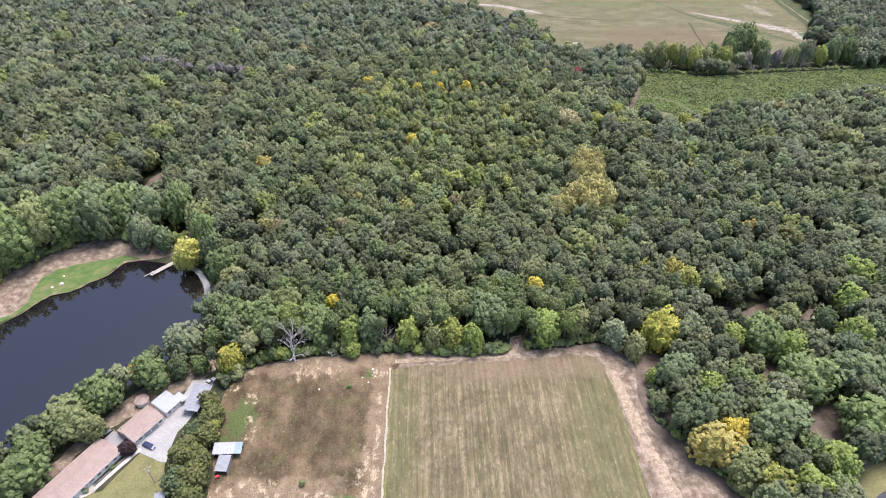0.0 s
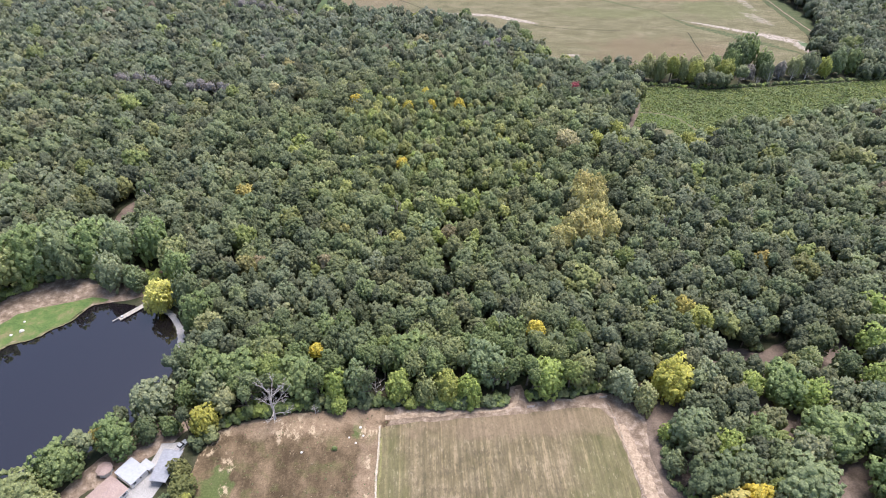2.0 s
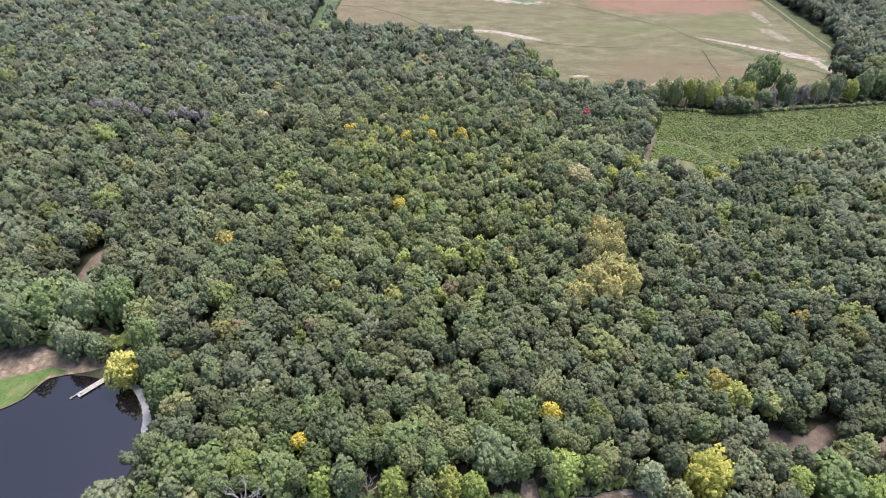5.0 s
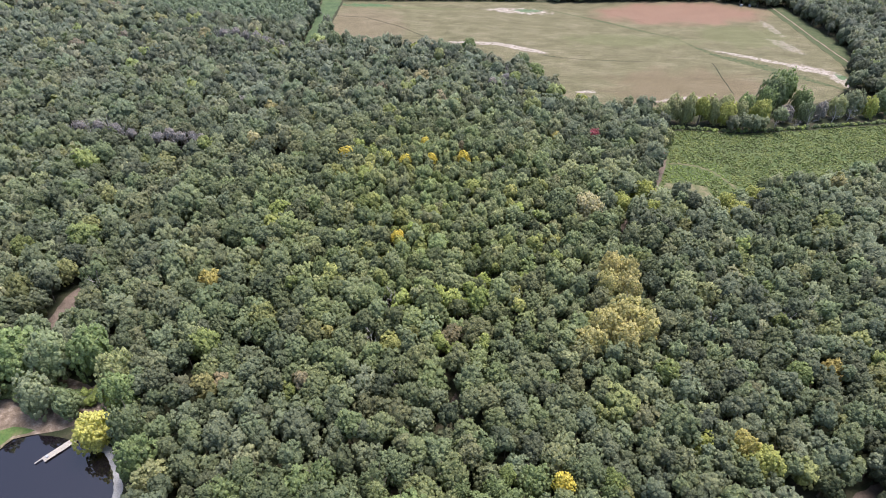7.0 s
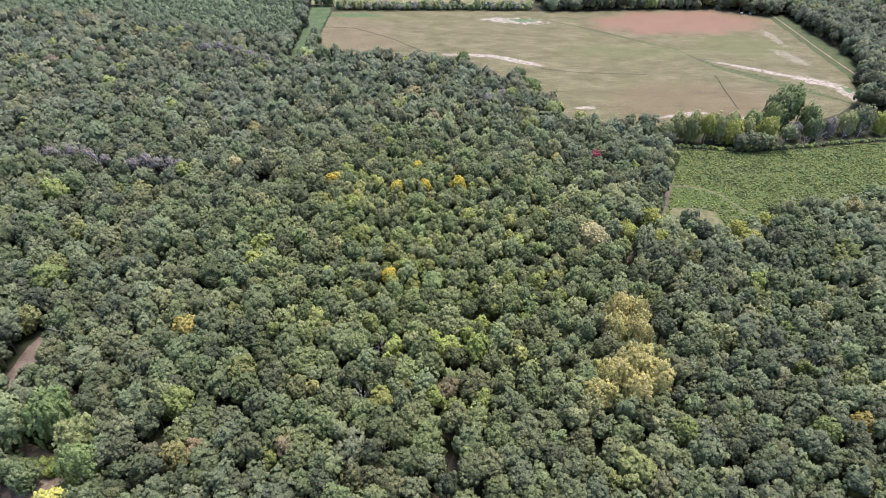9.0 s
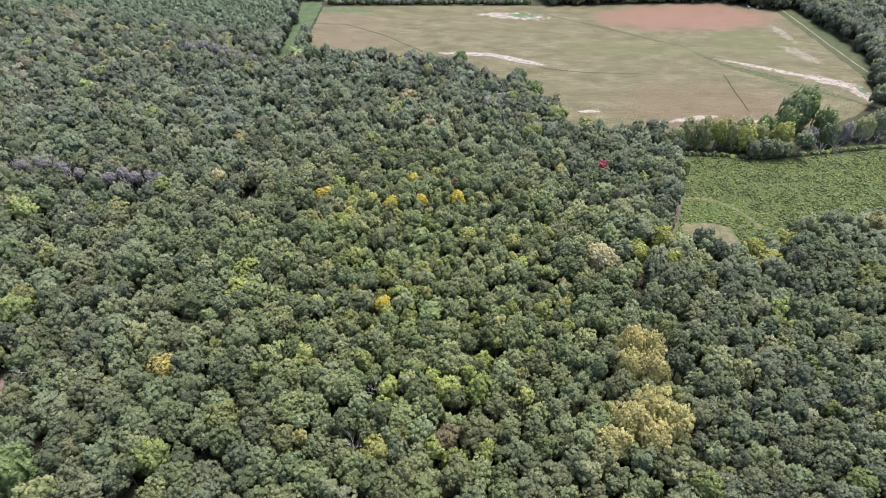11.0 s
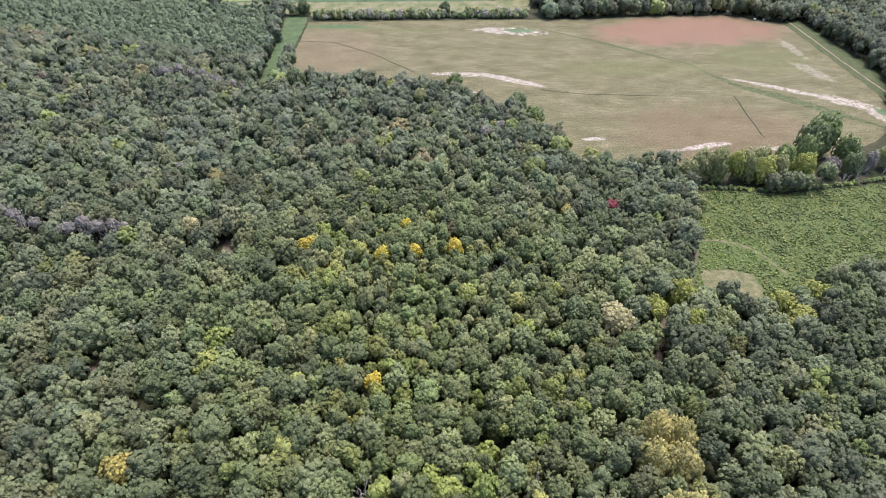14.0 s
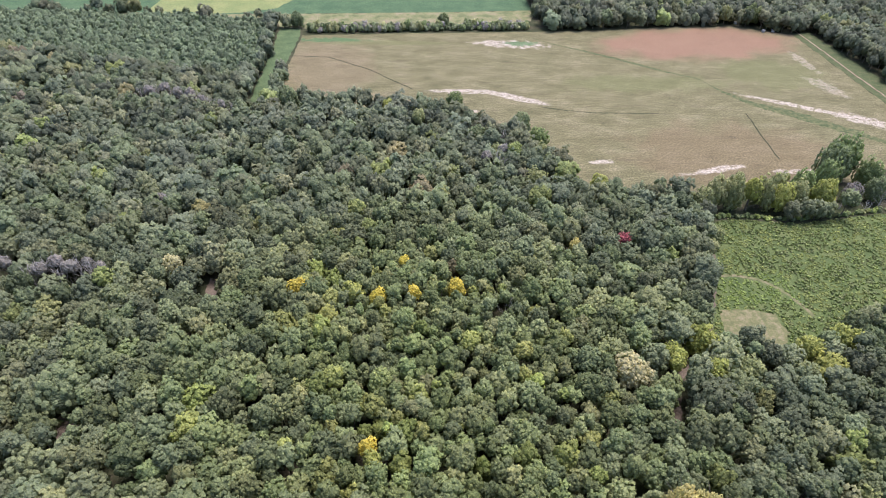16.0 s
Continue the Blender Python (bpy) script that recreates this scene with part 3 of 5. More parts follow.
    i = len(mass) + 7 * np.arange(clumps)[:, None]
    domes = np.concatenate([i + (0, 1, 2, 3), i + (0, 3, 4, 5), i + (0, 5, 6, 1)])
    faces = np.concatenate([np.array(faces, int).reshape(-1, 4), domes])
    return np.concatenate([mass, tips]), faces, len(faces) - 3 * clumps


def quad_mesh(name, corners, faces, kinds, colours=None):
    """A mesh of four-cornered faces, with a material slot and, if given, a hue for each."""
    n = len(faces)
    mesh = bpy.data.meshes.new(name)
    mesh.vertices.add(len(corners))
    mesh.vertices.foreach_set("co", np.ascontiguousarray(corners, np.float32).ravel())
    mesh.loops.add(4 * n)
    mesh.loops.foreach_set("vertex_index", np.ascontiguousarray(faces, np.int32).ravel())
    mesh.polygons.add(n)
    mesh.polygons.foreach_set("loop_start", np.arange(0, 4 * n, 4, dtype=np.int32))
    mesh.polygons.foreach_set("material_index", np.ascontiguousarray(kinds, np.int32))
    mesh.polygons.foreach_set("use_smooth", np.ones(n, bool))
    if colours is not None:
        a = mesh.attributes.new("leaf_colour", "FLOAT_COLOR", "FACE")
        a.data.foreach_set("color", np.ascontiguousarray(np.concatenate([colours, np.ones((n, 1))], 1), np.float32).ravel())
    mesh.update(calc_edges=True)
    return mesh


def gather(pieces):
    """Joins pieces (corners, faces, slots, hue) into the arrays of one mesh."""
    corners, faces, kinds, hues, base = [], [], [], [], 0
    for p, f, k, h in pieces:
        corners.append(p)
        faces.append(f + base)
        kinds.append(k)
        hues.append(np.repeat(np.asarray(h, float)[None], len(f), 0))
        base += len(p)
    return np.concatenate(corners), np.concatenate(faces), np.concatenate(kinds), np.concatenate(hues)


def slots(faces, mass):
    """Slot 0: loose sprays; slot 1: the leafy mass under them."""
    k = np.zeros(len(faces), np.int32)
    k[:mass] = 1
    return k


FINE = [unit_crown(i, 10, 165, 3) for i in range(12)]
SMALL = [unit_crown(120 + i, 6, 72, 2, 0.15) for i in range(10)]
COARSE = [unit_crown(20 + i, 8, 84, 2) for i in range(8)]
HORIZON = [unit_crown(140 + i, 6, 44, 2) for i in range(8)]
SPIRE = [unit_crown(40 + i, 5, 13, 2, 0.5) for i in range(6)]
SHRUB = [unit_crown(60 + i, 5, 18, 2) for i in range(6)]
WEED = [unit_crown(80 + i, 3, 4, 0) for i in range(6)]
TUFT = [unit_crown(90 + i, 3, 4, 0) for i in range(6)]


def in_view(x, y):
    """The ground that the flight looks over, with a margin."""
    west = np.where(y < 590, -140 - 0.53 * (y - 100), -400 + 0.12 * np.maximum(0, y - 690))
    east = np.where(y < 640, 165 + 0.6 * (y - 100), 520)
    return (x > west) & (x < east) & (y > 88) & (y < 860)


CLEAR = [FIELD_END, SMALL_POND, POND_RIM, HAY_FIELD, PASTURE_FIELD, TRACK, LAWN, BARE_BANK, DRIVE, YARD_LAWN, BANK_DIRT, CROP_FIELD, FAR_BANK, GRASS_LANE, ROUGH_STRIP, SOY_FIELD, WEED_MEADOW, TREE_BELT]
HOMESTEAD = [(-140, 60), (-128, 100), (-113, 126), (-99, 148), (-84, 152), (-68, 146), (-64, 130), (-60, 60)]
POND_SHORE = POND


def closed_to_trees(x, y, r):
    x, y, r = np.asarray(x), np.asarray(y), np.asarray(r)
    bad = inside(HOMESTEAD, x, y) | inside(POND_SHORE, x, y) | (away(POND, x, y) < r * 0.6)
    for area in CLEAR:
        bad |= inside(area, x, y)
        bad |= away(area, x, y) < r * 0.3
    for area, margin in [(g, 0.4) for g in WOOD_GAPS[1:]] + [(g, 0.75) for g in EARTH_GAPS]:
        bad |= inside(area, x, y) | (away(area, x, y) < r * margin)
    for line in TRAILS + [GRAVEL_PATH, POND_PATH]:
        bad |= away(line, x, y, False) < 1.5 + r * 0.52
    return bad


PINES = [(-420, 745), (-300, 750), (-182, 740), (-95, 727), (-90, 697), (-90, 640), (-95, 608), (-150, 620), (-238, 650), (-283, 660), (-420, 680)]


def crown_size(x, y, r):
    """The usual crown radius at a place: small and close in the young middle wood, broad in the old wood."""
    young = math.exp(-(((x - 25) / 75) ** 2 + ((y - 345) / 85) ** 2) ** 2)
    base = (5.4 + 1.8 * min(1.0, max(0.0, (y - 200) / 160))) * (1 - young) + 3.8 * young
    return base * r.choice((0.75, 0.9, 1.0, 1.0, 1.1, 1.3))


HUES = {
    "grey": (0.195, 0.235, 0.125), "green": (0.188, 0.24, 0.1), "dark": (0.15, 0.185, 0.095),
    "olive": (0.25, 0.272, 0.125), "lime": (0.28, 0.34, 0.1), "khaki": (0.305, 0.315, 0.155), "rust": (0.28, 0.2, 0.12),
    "silver": (0.235, 0.26, 0.16), "gold": (0.56, 0.45, 0.085), "yellow": (0.45, 0.43, 0.1), "citron": (0.33, 0.345, 0.1),
    "amber": (0.4, 0.34, 0.115), "red": (0.32, 0.09, 0.11), "tan": (0.44, 0.39, 0.165), "straw": (0.42, 0.385, 0.22), "lemon": (0.54, 0.5, 0.15), "hedge": (0.175, 0.185, 0.07), "mauve": (0.29, 0.265, 0.265), "plum": (0.075, 0.045, 0.05),
}
WORDS = {
    "grey": "grey-green oak with rounded crown", "green": "mid-green broadleaf tree with a full crown", "dark": "dark green broadleaf tree with a dense crown",
    "olive": "olive-green broadleaf tree starting to turn", "lime": "bright lime-green young broadleaf tree", "khaki": "khaki-green thinning broadleaf tree", "rust": "brownish withered tree",
    "silver": "silvery grey-green willow-like tree", "gold": "golden yellow autumn tree", "yellow": "bright yellow autumn tree", "citron": "yellow-green tree turning in autumn",
    "amber": "amber autumn tree", "red": "dark red autumn maple", "tan": "tall tan cottonwood with uneven crown", "straw": "straw-coloured tree with pale seed tufts", "lemon": "lemon-yellow autumn tree", "hedge": "olive-brown bushy evergreen tree", "mauve": "mauve-grey withered tree with thin upright twigs", "plum": "dark purple-leaved plum tree",
}


MEAN_HUE, GREY_HUE = np.array((0.202, 0.246, 0.105)), np.array((0.21, 0.239, 0.134))


def hue_at(x, y, r):
    lime = math.exp(-((x - 18) / 40) ** 2 - ((y - 280) / 45) ** 2)
    weights = {"grey": 5 + (5 if x > 95 and y < 340 else 0), "green": 5 + 4 * math.exp(-((x - 30) / 70) ** 2 - ((y - 350) / 70) ** 2), "dark": 1.4, "olive": 2.2, "lime": 0.35 + 4.0 * lime, "khaki": 0.8, "rust": 0.04, "citron": 0.35 + 1.4 * math.exp(-((x - 25) / 80) ** 2 - ((y - 320) / 80) ** 2), "amber": 0.06}
    key = r.choices(list(weights), list(weights.values()))[0]
    own = 0.9 if key == "lime" else 0.6
    young = math.exp(-(((x - 10) / 95) ** 2 + ((y - 330) / 120) ** 2) ** 2)
    h = np.array(HUES[key]) * own + (MEAN_HUE * young + GREY_HUE * (1 - young)) * (1 - own)
    # distance haze put into the leaf hue: bluer, slightly duller past y = 360
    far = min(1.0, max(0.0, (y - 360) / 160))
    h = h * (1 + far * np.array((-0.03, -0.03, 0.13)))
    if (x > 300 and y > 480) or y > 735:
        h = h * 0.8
    h = h * (1 + np.array((0.2, 0.17, 0.06)) * young)
    return h * r.choice((0.5, 0.62, 0.7, 0.77, 0.85, 0.97)) * r.uniform(0.94, 1.06) * np.array((r.uniform(0.96, 1.05), 0.985, r.uniform(1.0, 1.15)))


def scatter(taken, seed):
    """Trees over the woods: places, crown radii and heights, none nearer to another than their crowns allow."""
    r = random.Random(seed)
    cell, grid, made = 8.0, {}, []
    for x, y, size in taken:
        grid.setdefault((int(x // cell), int(y // cell)), []).append((x, y, size))
    tries = 190000
    px = np.array([r.uniform(-420, 530) for _ in range(tries)])
    py = np.array([r.uniform(88, 860) for _ in range(tries)])
    sizes = np.array([crown_size(a, b, r) for a, b in zip(px, py)]) * np.where(np.arange(tries) < 0.5 * tries, 1.0, 0.62)
    pine = inside(PINES, px, py)
    sizes = np.where(pine, sizes * 0.48, sizes)
    good = in_view(px, py) & ~closed_to_trees(px, py, sizes)
    for x, y, s, p in zip(px[good], py[good], sizes[good], pine[good]):
        gx, gy = int(x // cell), int(y // cell)
        near = [q for i in (-2, -1, 0, 1, 2) for j in (-2, -1, 0, 1, 2) for q in grid.get((gx + i, gy + j), ())]
        if all((x - a) ** 2 + (y - b) ** 2 > ((0.65 if s > 4.6 else 0.6) * (s + c)) ** 2 for a, b, c in near):
            grid.setdefault((gx, gy), []).append((x, y, s))
            made.append((x, y, s, p))
    return made



# trees that stand out: place, crown radius, height, hue
GOLDEN = [(31, 384, 4.4, 16, "gold"), (-35.5, 387, 3.8, 16, "gold"), (-2, 380, 3.6, 16, "gold"), (13, 381, 3, 16, "gold"), (9.5, 401, 2.4, 15, "gold"), (-5, 311, 3, 15, "gold"),
          (-3.5, 306, 3.4, 15, "citron"), (48.4, 184.8, 3.2, 17, "gold"), (-34.7, 176, 2.8, 15, "gold"), (112, 347, 4.6, 13, "citron"), (88.4, 410, 3, 15, "amber"), (112.7, 413.3, 3.4, 15, "red"),
          (-82.5, 281.5, 5.5, 16, "amber"), (-90.5, 405, 5, 16, "straw"), (-45.5, 409, 4.6, 16, "khaki"), (91, 336, 6.6, 19, "straw"), (110, 340, 3, 14, "citron")]
TAN = [(88, 283, 5.8, 25, "tan"), (95, 281, 5.4, 24, "tan"), (85, 274, 5.8, 22, "tan"), (92, 272, 5.8, 23, "tan"), (86, 255, 6.8, 25, "tan"), (78, 251, 6.6, 23, "tan"), (92, 249, 6.4, 23, "tan"), (84, 244, 6.2, 22, "tan"), (70, 244, 5.8, 20, "tan"), (66, 239, 5, 17, "khaki"), (125.5, 352, 6, 17, "citron"), (161, 231, 5, 14, "amber"),
       (169.6, 249, 6, 15, "olive"), (175, 285, 5, 16, "khaki"), (128, 273, 5.5, 16, "khaki"), (99, 200, 4.5, 14, "citron"), (-16, 226, 6.5, 16, "silver"), (-72, 234, 5.5, 15, "olive")]
CLEARING = [(95.8, 163, 8, 19, "yellow"), (109.5, 165.6, 5.8, 15, "silver"), (123.2, 160.9, 5.6, 15, "lime"), (136, 160, 8.7, 18, "green"), (145, 155.5, 6.7, 16, "lime"), (95.2, 142.4, 7.5, 17, "grey"), (105.4, 135.6, 5.4, 15, "lime"),
            (116.9, 139.6, 5.8, 16, "green"), (107.3, 126.7, 7.5, 17, "grey"), (123.4, 120.6, 10.4, 20, "grey"), (98.8, 112.7, 8.0, 16, "amber"), (106.6, 117.1, 5.2, 15, "gold"), (115.9, 192.9, 6.7, 17, "citron"), (111.9, 198.8, 5.0, 16, "amber"), (84.4, 156.9, 4.6, 13, "khaki"), (88.5, 143.8, 2.9, 9, "lime"), (87.2, 132, 3.5, 9, "grey")]
CLEARING_EAST = [(106, 104, 6.7, 15, "olive"), (113.7, 99.8, 6.0, 14, "citron"), (124.6, 98.8, 6.0, 13, "lime"), (137.7, 106.9, 6.5, 14, "lime"), (133.5, 96.7, 5.6, 12, "green"), (131.6, 111.3, 5.0, 13, "green"), (141.7, 138.2, 10.2, 20, "green"),
                 (163.6, 139.6, 11.3, 21, "grey"), (156.6, 119, 10.3, 20, "green"), (183.4, 180.4, 6.7, 17, "lime"), (193, 197.4, 7.8, 18, "lime"), (175.2, 161.8, 6.2, 16, "lime"), (166.3, 169.9, 5.2, 15, "dark"), (152, 172, 5.4, 15, "olive")]
FIELD_EDGE = [(-27, 163, 4.3, 15, "lime"), (-25.5, 157.8, 3.3, 7, "lime"), (-19, 165.5, 5.8, 17, "grey"), (-40, 166, 7.6, 18, "green"), (-61, 167, 8.8, 20, "green"), (-52.6, 175, 6.4, 20, "olive"), (-2.3, 176, 8.8, 20, "green"), (-4, 163, 5.3, 15, "lime"),
              (5.6, 162, 4.5, 13, "olive"), (12.7, 162.6, 4.8, 15, "citron"), (21, 161.5, 4.8, 13, "lime"), (27.7, 171, 8.4, 20, "grey"), (-21.4, 179, 8.2, 21, "dark"), (50.5, 166.5, 6.9, 16, "lime"), (63, 169, 6.1, 16, "olive"), (77.6, 163.5, 5.6, 14, "silver")]
POND_BANK = [(-110.1, 134.1, 7.8, 16, "green"), (-116.3, 123.2, 8.2, 16, "olive"), (-108, 121.5, 4.4, 12, "olive"), (-122.6, 111.6, 6.4, 14, "green"), (-124, 102.4, 8.4, 15, "green"), (-96.9, 144, 6.8, 15, "green"), (-101.6, 144, 3.2, 11, "amber"),
             (-89.1, 158.3, 7.4, 16, "silver"), (-88.3, 147.5, 4, 11, "dark"), (-81.2, 149.5, 3.4, 9, "green"), (-69.6, 150, 5, 14, "yellow"), (-72, 170, 8, 18, "green"), (-82.5, 177, 5.6, 15, "grey"), (-102.8, 209.5, 6.2, 17, "lemon"), (-77.8, 191, 6, 16, "khaki"), (-79, 161, 4.2, 12, "green")]
BEYOND_POND = [(-127.5, 223.5, 6.4, 20, "silver"), (-117.5, 221.5, 4.4, 14, "grey"), (-146, 228, 5, 18, "dark"), (-150, 233, 9.6, 28, "grey"), (-161, 229, 9.9, 30, "green"), (-171, 221, 9.4, 30, "olive"), (-179, 211, 10.1, 30, "green"), (-186, 200, 9.6, 29, "grey"), (-191, 189, 9.4, 28, "olive"), (-140, 238, 9.0, 26, "green"), (-128, 238, 8.3, 25, "grey"), (-114, 240, 7, 26, "green"), (-103, 232, 6.4, 21, "olive"), (-98, 222, 5.8, 22, "green"), (-90, 208, 6, 22, "dark"), (-84, 197, 6, 21, "green")]
HEDGE = [(-73.5, 133.5, 3.4, 8, "hedge"), (-71, 127.2, 4.6, 9, "hedge"), (-70.5, 119, 4.2, 9, "hedge"), (-75.2, 121, 3.6, 8, "dark"), (-75.2, 112.4, 5.4, 10, "hedge"), (-70.4, 110, 4, 9, "hedge"), (-70.6, 104, 5.2, 10, "hedge"), (-75, 102.6, 4.6, 9, "dark"), (-70, 97.5, 4.6, 9, "hedge"), (-69, 123.4, 1.8, 6, "citron")]
TREE_LINE = [(166, 447, 5.6, 17, "olive"), (175, 452, 6.1, 21, "khaki"), (184, 450, 5.6, 22, "olive"), (193, 449, 4.6, 22, "citron"), (201, 451, 5.9, 21, "olive"), (210, 448, 5.4, 18, "citron"), (221, 451, 5.6, 19, "khaki"), (234, 449, 6.1, 20, "citron"), (244, 464, 6.1, 23, "green"), (251, 472, 7.9, 27, "dark"), (261, 479, 9.0, 29, "green"),
             (228, 460, 6.1, 19, "green"), (254, 453, 4.4, 14, "mauve"), (268, 454, 5.4, 17, "grey"), (281, 458, 4.4, 15, "mauve"), (272, 468, 6.1, 20, "green"), (294, 461, 5.6, 18, "khaki"), (306, 464, 6.1, 21, "silver"), (318, 462, 4.9, 17, "citron"), (330, 468, 6.6, 22, "grey"), (344, 470, 6.6, 22, "green"), (358, 474, 6.6, 20, "silver"), (214, 459, 5.6, 18, "olive"), (190, 460, 5.6, 18, "khaki")]
MEADOW_EDGE = [(157, 343.5, 6, 13, "silver"), (168.6, 347, 5.5, 13, "citron"), (185, 351, 6, 14, "citron"), (124, 337, 5.5, 15, "citron"), (139, 338, 6, 13, "olive"), (170, 336, 6.5, 14, "citron"), (195, 347, 7, 15, "dark"), (206, 356, 6, 14, "dark"), (160.5, 420, 5, 13, "olive"), (155, 410, 3.6, 12, "khaki")]
FIELD_POINT = [(22, 534, 4, 19, "khaki"), (47, 560.5, 5, 18, "green"), (56.5, 519, 5.5, 15, "dark"), (66, 500, 5.5, 14, "olive"), (85, 530, 6, 18, "dark"), (92, 513, 6, 17, "green"), (82, 469, 6.5, 16, "olive"), (116, 464, 5, 15, "citron"), (91.5, 497, 5.5, 16, "olive"), (-59, 566, 7.5, 19, "dark"), (-71.5, 725.5, 6, 14, "dark"), (53, 727, 5, 13, "dark"), (4, 557, 4, 14, "citron")]
MAUVE = [(-131, 403, 3, 16, "mauve"), (-137, 405, 2.8, 17, "mauve"), (-125, 406, 2.6, 15, "mauve"), (-143, 402, 3, 16, "mauve"), (-119, 403, 2.6, 15, "mauve"), (-171, 413, 3, 16, "mauve"), (-182, 417, 3, 16, "mauve"), (-191, 413, 3, 17, "mauve"), (-147, 573, 3.2, 17, "mauve"), (-139, 578, 3, 17, "mauve"), (-130, 573, 3, 16, "mauve"), (-121, 569, 3.2, 17, "mauve"), (-112, 561, 3, 16, "mauve"), (-99, 554, 3, 16, "mauve"), (69, 497, 3, 15, "mauve"), (58, 490, 3, 15, "mauve"), (-160, 408, 2.8, 15, "mauve"), (-107, 452, 3, 16, "mauve")]
OUTSTANDING = MAUVE + GOLDEN + TAN + CLEARING + CLEARING_EAST + FIELD_EDGE + POND_BANK + BEYOND_POND + HEDGE + TREE_LINE + MEADOW_EDGE + FIELD_POINT
# bare trees: place, height, seed, thickness
DEAD = [(-47.5, 154.6, 21, 1, 1.45), (46, 270, 16, 2, 0.7), (-6.6, 270, 17, 3, 0.6), (-13.5, 248.5, 16, 4, 0.7), (-5, 229, 12, 5, 0.7), (124.5, 256, 17, 6, 0.9), (-129.5, 282, 16, 7, 0.7), (52, 372, 17, 8, 0.7), (157, 442, 12, 9, 0.6), (96.3, 297, 13, 10, 0.6),
        (-84, 505, 16, 11, 0.7), (-12.7, 164, 11, 12, 0.6), (-33.7, 156.5, 5, 13, 0.5), (169, 262, 16, 14, 0.6), (155, 257, 16, 17, 0.8), (268, 448, 14, 18, 0.7), (290, 455, 14, 19, 0.7), (302, 457, 13, 20, 0.7), (246, 448, 11, 15, 0.7), (258, 445, 9, 16, 0.6)]
GREY_STAND = [(-134, 401), (-128, 404), (-122, 401), (-140, 406), (-146, 400), (-165, 408), (-178, 420), (-186, 414), (-196, 411), (-151.8, 571), (-143, 576), (-135, 575), (-126, 570), (-117, 566), (-106, 556), (-92, 551), (72, 512), (64, 482)]
SPECIAL = [(x, y, s * 1.1) for x, y, s, *_ in OUTSTANDING] + [(x, y, 3.0 if tall != 21 else 8.5) for x, y, tall, *_ in DEAD] + [(x, y, 4.2) for x, y in GREY_STAND]
TREES = scatter(SPECIAL, 5)


def spread(u, x, y, s, half, middle, a):
    c, d = math.cos(a) * s, math.sin(a) * s
    return np.stack([u[:, 0] * c - u[:, 1] * d + x, u[:, 0] * d + u[:, 1] * c + y, u[:, 2] * half + middle], -1)


def trunk_quads(x, y, r, tall):
    a = np.arange(6) * math.pi / 3
    low, high = (np.stack([x + k * r * np.cos(a), y + k * r * np.sin(a), np.full(6, z)], -1) for k, z in ((1, -0.1), (0.5, tall)))
    i = np.arange(6)
    return np.concatenate([low, high]), np.stack([i, (i + 1) % 6, (i + 1) % 6 + 6, i + 6], -1)


def woods(name, trees, crowns, label, seed, spire=False):
    """Many trees as one mesh: each a crown, turned and sized, on a plain tapering trunk."""
    r = random.Random(seed)
    pieces = []
    for x, y, s, _ in trees:
        kinds = SMALL if crowns is FINE and s < 4.2 else HORIZON if crowns is COARSE and (y > 560 or s < 4.2) else crowns
        u, f, mass = kinds[r.randrange(len(kinds))]
        tall = r.uniform(8, 12) if spire else r.uniform(9.5, 16.0) + s * 0.6
        half = tall * 0.45 if spire else min(tall * 0.6, s * (r.uniform(1.35, 1.9) if s < 4.6 else r.uniform(1.15, 1.6)))
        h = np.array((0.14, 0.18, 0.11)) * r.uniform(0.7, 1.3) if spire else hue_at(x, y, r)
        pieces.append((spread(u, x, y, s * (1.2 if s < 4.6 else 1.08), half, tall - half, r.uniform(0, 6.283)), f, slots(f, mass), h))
        p, q = trunk_quads(x, y, 0.12 + s * 0.035, tall - half)
        pieces.append((p, q, np.full(6, 2), (0.1, 0.1, 0.1)))
    ob = new(name, quad_mesh(name, *gather(pieces)))
    for m in (LEAVES, LEAF_MASS, BARK):
        ob.data.materials.append(m)
    return tagged(ob, label, "woods", kind="stuff")


def low_growth(name, places, shapes, material, label, category):
    """Shrubs or weeds as one mesh; places: x, y, radius, half height, hue."""
    r = random.Random(name)
    pieces = []
    for x, y, s, half, h in places:
        u, f, mass = shapes[r.randrange(len(shapes))]
        pieces.append((spread(u, x, y, s, half, half * 0.6, r.uniform(0, 6.283)), f, slots(f, mass), h))
    ob = new(name, quad_mesh(name, *gather(pieces)))
    ob.data.materials.append(material)
    ob.data.materials.append(LEAF_MASS)
    return tagged(ob, label, category, kind="stuff")


# ---- single trees ----
def tube(bm, a, b, ra, rb, sides=6):
    """A tapering round stick from a to b."""
    a, b = Vector(a), Vector(b)
    d = (b - a).normalized()
    u = d.orthogonal().normalized()
    w = d.cross(u)
    rings = [[bm.verts.new(p + (u * math.cos(k * 2 * math.pi / sides) + w * math.sin(k * 2 * math.pi / sides)) * q) for k in range(sides)] for p, q in ((a, ra), (b, rb))]
    for k in range(sides):
        bm.faces.new((rings[0][k], rings[0][(k + 1) % sides], rings[1][(k + 1) % sides], rings[1][k]))
    bm.faces.new(rings[1])
    bm.faces.new(rings[0][::-1])


def finish(name, bm, material):
    mesh = bpy.data.meshes.new(name)
    bm.to_mesh(mesh)
    bm.free()
    mesh.materials.append(material)
    return mesh


def part(name, bm, material, parent, label=""):
    ob = new(name, finish(name, bm, material))
    ob.parent = parent
    return tagged(ob, label)


